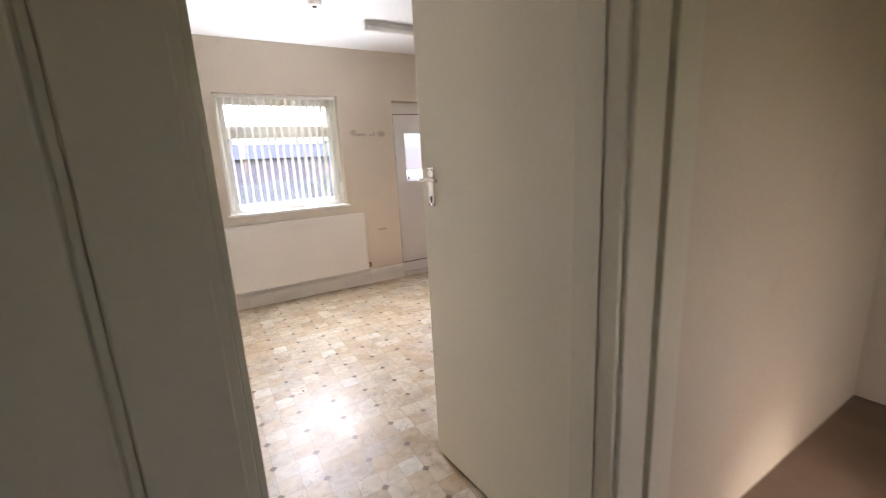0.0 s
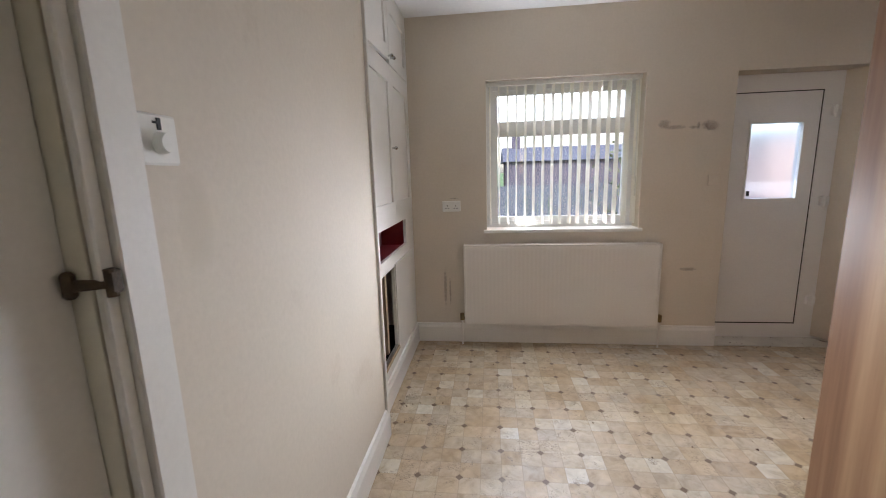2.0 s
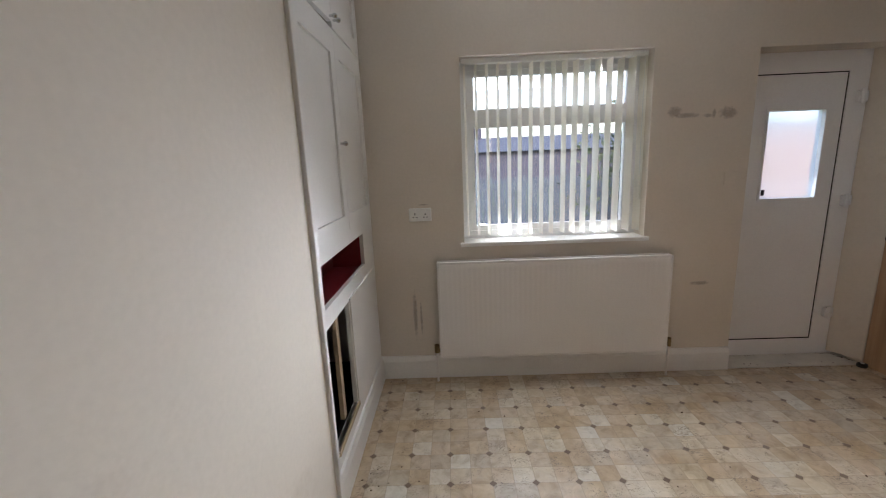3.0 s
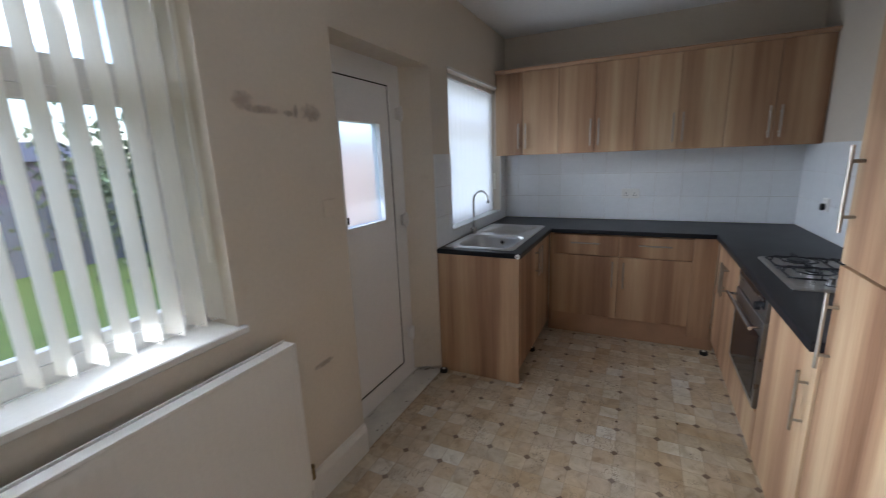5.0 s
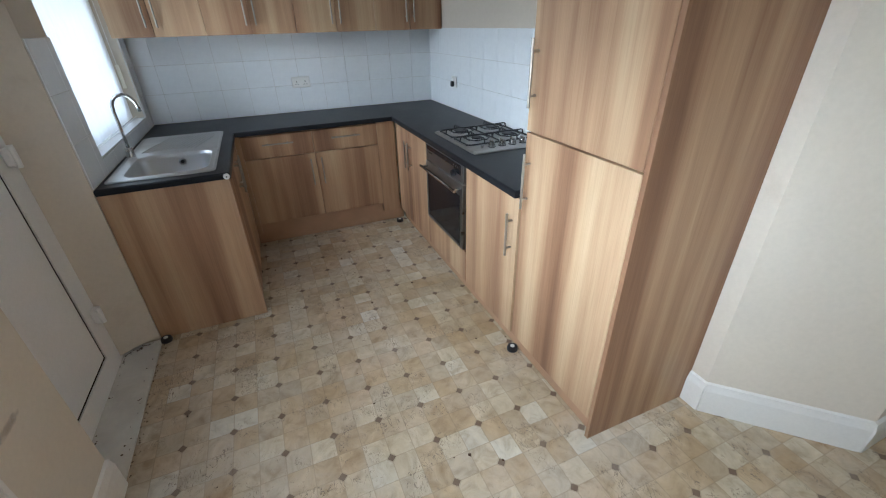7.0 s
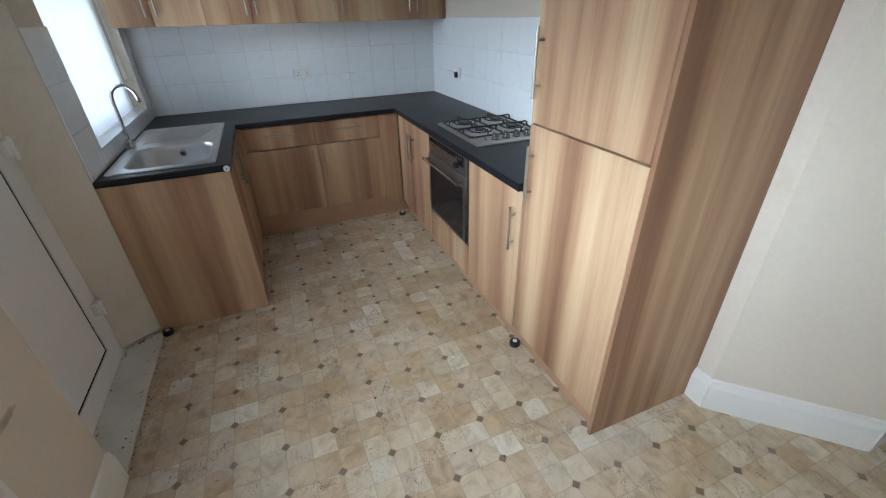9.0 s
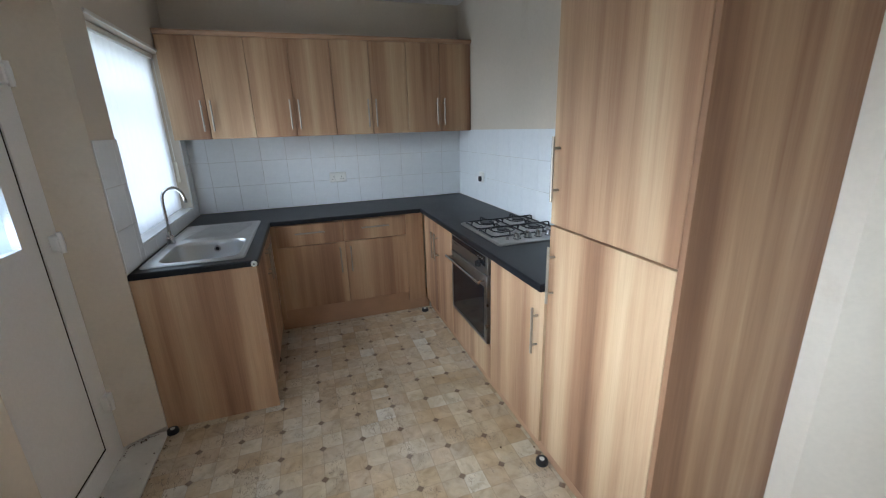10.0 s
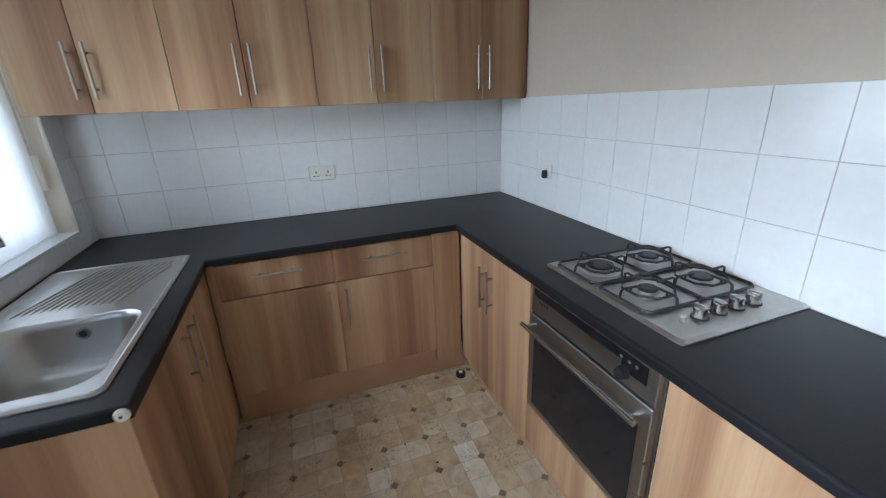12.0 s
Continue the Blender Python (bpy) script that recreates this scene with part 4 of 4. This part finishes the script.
# ---- closet door in the west wall ----
c0, c1, cz = CLOSET[0], CLOSET[1], CLOSET[3]
cl = tagged(thing("door_3", pose(0, 0, 0), "white flush closet door, closed, with nails and a yellowed patch", "door"), kind="structure")
part("door_leaf", boxm(XW - 0.068, XW - 0.03, c0 + 0.004, c1 - 0.004, 0.005, cz - 0.004, bev=0.002), M_WHITE, cl)
part("lining", boxm(XW - 0.1, XW + 0.002, c1 - 0.003, c1 + 0.001, 0.0, cz, bev=0.001), M_CREAM, cl)
part("yellowed_patch", boxm(XW - 0.0298, XW - 0.0294, c0 + 0.06, -2.945, 1.06, cz - 0.15), M_PATCH, cl, "yellowed patch of old paint")
bm = bmesh.new()
for o0, o1, th in ((0.0, 0.025, 0.016), (0.025, 0.085, 0.028), (0.085, 0.108, 0.018)):
    box(bm, XW + 0.0025, XW + 0.0025 + th, c1 + o0, c1 + o1, 0.0, cz + 0.11, bev=0.003)
part("architrave", bm, M_WHITE, cl, "moulded white architrave")
part("architrave", boxm(XW + 0.0025, XW + 0.02, c0 - 0.11, c1, cz, cz + 0.11, bev=0.004), M_WHITE, cl)
part("architrave", boxm(XW + 0.0025, XW + 0.02, c0 - 0.11, c0, 0, cz, bev=0.004), M_WHITE, cl)
bm = boxm(XW - 0.029, XW - 0.012, c1 - 0.022, c1 - 0.004, 1.246, 1.286, bev=0.005)
box(bm, XW + 0.0185, XW + 0.030, c1 + 0.002, c1 + 0.026, 1.248, 1.284, bev=0.004)
cyl(bm, 0.009, (XW - 0.012, c1 - 0.014, 1.266), (XW + 0.026, c1 + 0.012, 1.262), 10, 0.006)
cyl(bm, 0.008, (XW + 0.022, c1 + 0.010, 1.286), (XW + 0.022, c1 + 0.010, 1.244), 8)
part("latch", bm, M_LATCH, cl, "corroded brass rim latch")
for y, z in ((-2.962, 1.604), (-2.968, 1.074), (-3.13, 1.336), (-3.268, 1.072)):
    bm = cyl(bmesh.new(), 0.003, (XW - 0.03, y, z), (XW - 0.022, y, z - 0.002), 6)
    cyl(bm, 0.005, (XW - 0.023, y, z - 0.002), (XW - 0.020, y, z - 0.002), 8)
    part("nail", bm, M_RUST, cl, "rusty nail")

# ---- alcove cupboard ----
cup = thing("alcove_cupboard", pose(0, 0, 0), "white built-in alcove cupboard with red shelf and missing lower door", "cupboard")
holes = [(-1.13, -0.06, 2.10, 2.50), (-1.13, -0.06, 1.16, 2.06), (-1.07, -0.28, 0.90, 1.085), (-1.09, -0.71, 0.262, 0.815), (-0.69, -0.10, 0.262, 0.815)]
part("face_frame", wall_with_holes(-1.299, -0.001, 0.0, H - 0.001, holes, lambda u, v: (XC, u, v), (-0.022, 0, 0)), M_WHITE, cup)
part("edge_strip", boxm(XC + 0.0005, XC + 0.075, -1.325, -1.2985, 0.002, H - 0.001, bev=0.003), M_WHITE, cup)
# shelves and side are near-black: the cupboard's inner shade is put into their colour
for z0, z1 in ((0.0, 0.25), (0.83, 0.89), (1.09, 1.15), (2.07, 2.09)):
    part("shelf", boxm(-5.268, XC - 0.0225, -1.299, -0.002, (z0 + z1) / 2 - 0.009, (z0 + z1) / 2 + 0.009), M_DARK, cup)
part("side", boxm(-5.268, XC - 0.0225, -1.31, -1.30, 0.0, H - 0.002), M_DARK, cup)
part("side", boxm(-5.268, XC - 0.0225, -0.27, -0.262, 0.88, 1.10), M_RED, cup)
part("red_lining", boxm(-5.10, -5.09, -1.29, -0.272, 0.872, 1.108), M_RED, cup, "dark red back of the open shelf")
part("red_lining", boxm(-5.089, XC - 0.023, -1.29, -0.272, 0.872, 0.886), M_RED, cup, "dark red shelf board")


def panel_door(y0, y1, z0, z1, knob=None, tilt=0.0):
    c = (y0, z0)
    bm = wall_with_holes(y0 + 0.002, y1 - 0.002, z0 + 0.002, z1 - 0.002, [(y0 + 0.07, y1 - 0.07, z0 + 0.08, z1 - 0.08)], lambda u, v: (XC - 0.014, u, v), (0.022, 0, 0))
    box(bm, XC - 0.014, XC - 0.004, y0 + 0.07, y1 - 0.07, z0 + 0.08, z1 - 0.08)
    if tilt:
        bmesh.ops.rotate(bm, verts=bm.verts, cent=(XC, y0, z0), matrix=Matrix.Rotation(radians(tilt), 3, "X"))
    d = part("door", bm, M_WHITE, cup)
    if knob:
        k = cyl(bmesh.new(), 0.006, (XC + 0.008, knob[0], knob[1]), (XC + 0.024, knob[0], knob[1]), 10)
        bmesh.ops.create_uvsphere(k, u_segments=12, v_segments=8, radius=0.012, matrix=Matrix.Translation((XC + 0.032, knob[0], knob[1])))
        part("knob", k, M_CHROME, d, "small metal knob")
    return d


panel_door(-1.135, -0.595, 1.155, 2.062, (-0.625, 1.58))
panel_door(-0.595, -0.055, 1.155, 2.062)
panel_door(-1.135, -0.595, 2.10, 2.505, (-0.625, 2.14), tilt=2.6)
panel_door(-0.595, -0.055, 2.10, 2.505, (-0.565, 2.14))
part("door", boxm(XC - 0.014, XC + 0.008, -0.702, -0.09, 0.25, 0.827, bev=0.002), M_WHITE, cup)
part("batten", boxm(XC - 0.05, XC - 0.03, -0.86, -0.82, 0.262, 0.815), M_TIMBER, cup, "bare timber upright inside the cupboard")
part("sill_strip", boxm(XC - 0.02, XC + 0.012, -1.10, -0.70, 0.24, 0.262, bev=0.002), M_TIMBER, cup, "bare timber strip")
setting("baseboard", profile_run(bmesh.new(), SKIRT, (XC, -1.30, 0), (XC, -0.02, 0), (1, 0, 0)), M_WHITE, "white gloss skirting board", "skirting board")

# ---- radiator ----
rad = thing("radiator", pose(-3.725, -0.10, 0.0), "white panel radiator on the wall below the window", "radiator")
RX, RZ0, RZ1 = 0.752, 0.185, 0.845
n = 45
bm = bmesh.new()
cols = []
for i in range(n * 4 + 1):
    x = -RX + 0.02 + (2 * RX - 0.04) * i / (n * 4)
    d = (0.0, 0.0, 0.004, 0.004)[i % 4] if 0 < i < n * 4 else 0.0
    cols.append([bm.verts.new((x, q, z)) for q, z in ((0.0, RZ0 + 0.012), (0.0, RZ0 + 0.03), (d * 0.22, RZ0 + 0.05), (d * 0.22, RZ1 - 0.05), (0.0, RZ1 - 0.03), (0.004, RZ1 - 0.012))])
for a, b in zip(cols, cols[1:]):
    for k in range(5):
        bm.faces.new((a[k], b[k], b[k + 1], a[k + 1]))
fp = part("front_panel", bm, M_RAD, rad)
for p in fp.data.polygons:
    p.use_smooth = True
part("back_panel", boxm(-RX + 0.01, RX - 0.01, 0.05, 0.06, RZ0 + 0.01, RZ1 - 0.012), M_RAD, rad)
for s in (-1, 1):
    a, b = sorted((s * (RX - 0.021), s * RX))
    part("side_cover", boxm(a, b, -0.001, 0.062, RZ0 + 0.005, RZ1 - 0.004, bev=0.004), M_RAD, rad)
bm = boxm(-RX + 0.003, RX - 0.003, -0.001, 0.006, RZ1 - 0.013, RZ1, bev=0.002)
box(bm, -RX + 0.003, RX - 0.003, 0.056, 0.063, RZ1 - 0.013, RZ1)
box(bm, -RX + 0.022, RX - 0.022, 0.010, 0.052, RZ1 - 0.012, RZ1 - 0.006)
part("top_grille", bm, M_RAD, rad)
part("bottom_edge", boxm(-RX + 0.02, RX - 0.02, -0.001, 0.012, RZ0, RZ0 + 0.013, bev=0.003), M_RAD, rad)
for s in (-1, 1):
    bm = bmesh.new()
    cyl(bm, 0.013, (s * RX, 0.03, RZ0 + 0.045), (s * (RX + 0.022), 0.03, RZ0 + 0.045), 10)
    cyl(bm, 0.017, (s * (RX + 0.022), 0.03, RZ0 + 0.03), (s * (RX + 0.022), 0.03, RZ0 + 0.085), 12)
    v = part("valve", bm, M_BRASS, rad, "dull metal radiator valve")
    part("pipe", cyl(bmesh.new(), 0.0075, (s * (RX + 0.022), 0.03, 0.001), (s * (RX + 0.022), 0.03, RZ0 + 0.03), 8), M_RAD, v)
for s in (-0.5, 0.5):
    part("bracket", boxm(s - 0.02, s + 0.02, 0.06, 0.0995, RZ0 + 0.1, RZ1 - 0.1), M_RAD, rad)


# ---- sockets and switches ----
def double_socket(m, label, plug=False, single=False):
    """A British wall socket; local -y is outwards."""
    w = 0.043 if single else 0.073
    s = thing("wall_socket", m, label, "socket")
    part("plate", boxm(-w, w, -0.011, -0.0005, -0.043, 0.043, bev=0.004), M_PLASTIC, s)
    for cx in ((0,) if single else (-0.034, 0.034)):
        for dx, dz, hx, hz in ((0, 0.005, 0.003, 0.006), (-0.011, -0.016, 0.005, 0.0025), (0.011, -0.016, 0.005, 0.0025)):
            part("slot", boxm(cx + dx - hx, cx + dx + hx, -0.0118, -0.0112, dz - hz, dz + hz), M_DARK, s)
        part("rocker", boxm(cx - 0.006, cx + 0.006, -0.0145, -0.0112, 0.019, 0.034, bev=0.001), M_PLASTIC, s)
    if plug:
        part("plug", boxm(-0.014, 0.014, -0.036, -0.0112, -0.036, 0.008, bev=0.006), M_IRON, s, "black plug")
    return s


double_socket(pose(-4.572, 0, 1.149), "white double wall socket on magnolia wall")
double_socket(pose(-0.0085, -1.152, 1.136, 0, 0, -90), "white double socket on the tiled splashback")
double_socket(pose(-0.562, YS + 0.0085, 1.115, 0, 0, 180), "white socket with a black plug on the tiles", plug=True, single=True)
sw = thing("light_switch", pose(XW, -2.617, 1.478, 0, 0, 90), "white dimmer switch plate with round knob", "switch")
part("plate", boxm(-0.043, 0.043, -0.011, -0.0005, -0.043, 0.043, bev=0.004), M_PLASTIC, sw)
part("knob", cyl(bmesh.new(), 0.019, (0.0, -0.0112, -0.006), (0.0, -0.028, -0.006), 20, 0.016), M_PLASTIC, sw)
bm = boxm(-0.004, 0.004, -0.0135, -0.0112, 0.016, 0.036)
box(bm, -0.012, -0.004, -0.0135, -0.0112, 0.026, 0.030)
part("mark", bm, M_IRON, sw, "black scuff on the plate")
sw = thing("light_switch", pose(-2.61, 0, 1.305), "flat cream switch plate painted over", "switch")
part("plate", boxm(-0.04, 0.04, -0.008, -0.0005, -0.04, 0.04, bev=0.003), M_WALL, sw)

# ---- ceiling fittings ----
lf = thing("strip_light", pose(-3.095, -0.86, H), "white fluorescent batten light, switched off", "ceiling light")
part("base", boxm(0.0, 1.25, -0.03, 0.03, -0.035, -0.0005, bev=0.004), M_PLASTIC, lf)
part("diffuser", boxm(0.01, 1.24, -0.045, 0.045, -0.085, -0.0355, bev=0.015, seg=3), M_PLASTIC, lf, "ribbed plastic diffuser")
for a, b in ((-0.012, 0.009), (1.241, 1.262)):
    part("end_cap", boxm(a, b, -0.046, 0.046, -0.086, -0.001, bev=0.006), M_PLASTIC, lf)
sm = thing("smoke_alarm", pose(-3.58, -1.14, H), "round white smoke alarm on the ceiling", "smoke alarm")
part("case", loft(bmesh.new(), [[(q * math.cos(a), q * math.sin(a), z) for a in np.linspace(0, 2 * math.pi, 29)[:-1]] for q, z in ((0.055, -0.0005), (0.055, -0.016), (0.045, -0.034), (0.02, -0.038))]), M_PLASTIC, sm)
part("vent", cyl(bmesh.new(), 0.018, (0, 0, -0.0382), (0, 0, -0.044), 14), M_IRON, sm, "dark sensor vent")


# ---- stains on the walls ----
def blotch(name, owner, cx, cz, w, h, seed):
    rng = random.Random(seed)
    bm = bmesh.new()
    vs = []
    for k in range(18):
        a = 2 * math.pi * k / 18
        r = rng.uniform(0.9, 1.0)
        vs.append(bm.verts.new((cx + w / 2 * r * math.cos(a), -0.0012, cz + h / 2 * r * math.sin(a))))
    bm.faces.new(vs)
    return part(name, bm, M_SMEAR, owner, "faint brown smudge")


north = bpy.data.objects["wall_north"]
for i, (x, z, w, h) in enumerate(((-2.985, 1.72, 0.10, 0.08), (-2.91, 1.695, 0.20, 0.04), (-2.78, 1.69, 0.08, 0.03), (-2.745, 1.70, 0.03, 0.07),
                                  (-2.66, 1.70, 0.14, 0.09), (-2.74, 0.623, 0.15, 0.035), (-4.55, 1.212, 0.09, 0.012), (-4.64, 0.47, 0.035, 0.42), (-4.60, 0.44, 0.02, 0.3))):
    blotch("stain", north, x, z, w, h, i)

bm = boxm(XW + 0.0004, XW + 0.0012, -2.60, -2.49, 1.22, 1.44)
part("grease_smear", bm, M_GREASE, bpy.data.objects["wall_west"], "yellowish grease smear below the switch")

# crumbs and plaster bits on the vinyl
rng = random.Random(11)
bm = bmesh.new()
for i in range(190):
    z = 0.0008
    q = rng.uniform(0.002, 0.006)
    if i < 30:
        x, y = rng.uniform(-4.84, -4.55), rng.uniform(-1.2, -0.05)
    elif i < 55:
        x, y = rng.uniform(-4.6, -2.2), rng.uniform(-2.4, -0.15)
    elif i < 75:
        x, y = rng.uniform(-2.5, -0.7), rng.uniform(-1.7, -0.7)
    elif i < 90:
        x, y, q = rng.uniform(-4.4, -1.0), rng.uniform(-2.2, -0.3), rng.uniform(0.005, 0.009)
    elif i < 125:
        x, y = rng.uniform(-2.55, -1.6), -0.016 - abs(rng.gauss(0, 0.012))
    elif i < 150:
        x, y, z = rng.uniform(-2.47, -1.66), rng.choice((rng.uniform(0.0, 0.03), rng.uniform(0.13, 0.16))), 0.0103
    else:
        x, y, z = -1.615 - abs(rng.gauss(0, 0.04)), rng.uniform(0.0, 0.06), 0.0103
        y = min(0.15, y + (-1.6 - x) * 1.5)
    vs = [bm.verts.new((x + q * rng.uniform(0.5, 1.4) * math.cos(a), y + q * math.sin(a), z)) for a in (0.3, 1.8, 3.3, 4.9)]
    tip = bm.verts.new((x, y, z + 0.0002 + q * 0.8))
    bm.faces.new(vs)
    for k in range(4):
        bm.faces.new((vs[k], vs[(k + 1) % 4], tip))
crumbs = new("floor_debris", mesh_of(bm, "floor_debris", M_RUST))
tagged(crumbs, "scattered dark crumbs and grit on the vinyl", "debris", kind="stuff")

# ---- garden beyond the window ----
# fence and far houses carry the outdoor haze as a blue tone in their colour
fence = thing("garden_fence", pose(0, 8.6, -0.3), "weathered close-board garden fence behind the lawn, coloured haze-blue", "fence")
for i in range(75):
    x = -14 + i * 0.30
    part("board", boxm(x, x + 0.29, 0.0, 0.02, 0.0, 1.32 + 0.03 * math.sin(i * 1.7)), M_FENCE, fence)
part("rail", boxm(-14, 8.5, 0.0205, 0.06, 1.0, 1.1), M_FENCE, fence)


def house(name, x0, x1, y0, y1, eaves, ridge, label):
    h = thing(name, pose((x0 + x1) / 2, (y0 + y1) / 2, -0.3), label, "house")
    w, d = (x1 - x0) / 2, (y1 - y0) / 2
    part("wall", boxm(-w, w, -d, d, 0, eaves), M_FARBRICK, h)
    bm = bmesh.new()
    a = [bm.verts.new(p) for p in ((-w - 0.3, -d - 0.4, eaves), (-w - 0.3, d + 0.4, eaves), (-w - 0.3, 0, ridge))]
    b = [bm.verts.new(p) for p in ((w + 0.3, -d - 0.4, eaves), (w + 0.3, d + 0.4, eaves), (w + 0.3, 0, ridge))]
    bm.faces.new(a)
    bm.faces.new(b)
    for i in range(3):
        bm.faces.new((a[i], a[(i + 1) % 3], b[(i + 1) % 3], b[i]))
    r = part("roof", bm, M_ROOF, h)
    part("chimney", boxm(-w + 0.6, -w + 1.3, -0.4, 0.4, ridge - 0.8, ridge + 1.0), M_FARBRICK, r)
    return h


house("terraced_house", -14, -4.0, 34, 42, 2.6, 4.8, "far red-brick house with a slate roof, coloured haze-blue")
house("terraced_house", -2.9, 10, 30, 38, 2.5, 3.8, "far red-brick house with a slate roof, coloured haze-blue")
outb = thing("brick_outhouse", pose(2.2, 5.0, -0.3), "low red-brick outhouse beyond the back door", "outhouse")
part("wall", boxm(-2.0, 2.0, -1.0, 1.0, 0, 2.2), M_BRICK, outb)
part("roof", boxm(-2.1, 2.1, -1.1, 1.1, 2.2, 2.3, bev=0.02), M_ROOF, outb)
tree = thing("garden_tree", pose(0.1, 7.0, -0.3), "small dark garden shrub by the fence", "shrub")
part("trunk", cyl(bmesh.new(), 0.06, (0, 0, 0), (0, 0, 1.2), 8, 0.03), M_FENCE, tree)
rng = random.Random(3)
bm = bmesh.new()
for i in range(1500):
    c = Vector((rng.gauss(0, 0.6), rng.gauss(0, 0.5), 1.55 + rng.gauss(0, 0.6)))
    q = Euler((rng.uniform(0, 6), rng.uniform(0, 6), rng.uniform(0, 6))).to_matrix()
    s = rng.uniform(0.05, 0.1)
    bm.faces.new([bm.verts.new(c + q @ Vector(p) * s) for p in ((-1, 0, 0), (0, -0.5, 0.1), (1, 0, 0), (0, 0.5, 0.1))])
part("crown", bm, M_HEDGE, tree)

# ---- wall tiles ----
TILE_MESH = {}


def tile_mesh(w, h):
    key = (round(w, 3), round(h, 3))
    if key not in TILE_MESH:
        TILE_MESH[key] = mesh_of(boxm(0.001, w - 0.001, -0.0085, -0.004, 0.001, h - 0.001, bev=0.001), "tile", M_TILE)
    return TILE_MESH[key]


def tiled(owner, m, length, z0, rows, first, cut=None):
    """Square tiles on a grout bed; local x runs along the wall, local -y is outwards."""
    g = part("grout_bed", boxm(0.001, length - 0.001, -0.005, -0.0005, z0, rows[-1]), M_GROUT, owner)
    g.matrix_basis = m
    zs = [z0, *rows]
    xs = [0.0]
    x = first
    while x < length - 0.01:
        xs.append(x)
        x += 0.2005
    xs.append(length)
    for za, zb in zip(zs, zs[1:]):
        for xa, xb in zip(xs, xs[1:]):
            ob = new("tile", tile_mesh(xb - xa, zb - za))
            ob.parent = owner
            ob.matrix_basis = m @ pose(xa, 0, za, random.uniform(-0.12, 0.12), 0, random.uniform(-0.12, 0.12))


ROWS = [1.114, 1.314, 1.510]
tiled(bpy.data.objects["wall_east"], pose(0, -0.001, 0, 0, 0, -90), 2.333, 0.901, ROWS, 0.138)
tiled(bpy.data.objects["wall_south"], pose(-0.009, YS, 0, 0, 0, 180), 2.452, 0.901, ROWS, 0.04)
tiled(north, pose(-1.58, 0, 0), 0.263, 0.901, [1.11, 1.313, 1.53], 0.199)
tiled(north, pose(KWIN[0] - 0.001, 0, 0), 1.137, 0.901, [0.979], 0.199)
tiled(north, pose(KWIN[1] + 0.0, 0, 0), 0.171, 0.901, ROWS, 0.1)
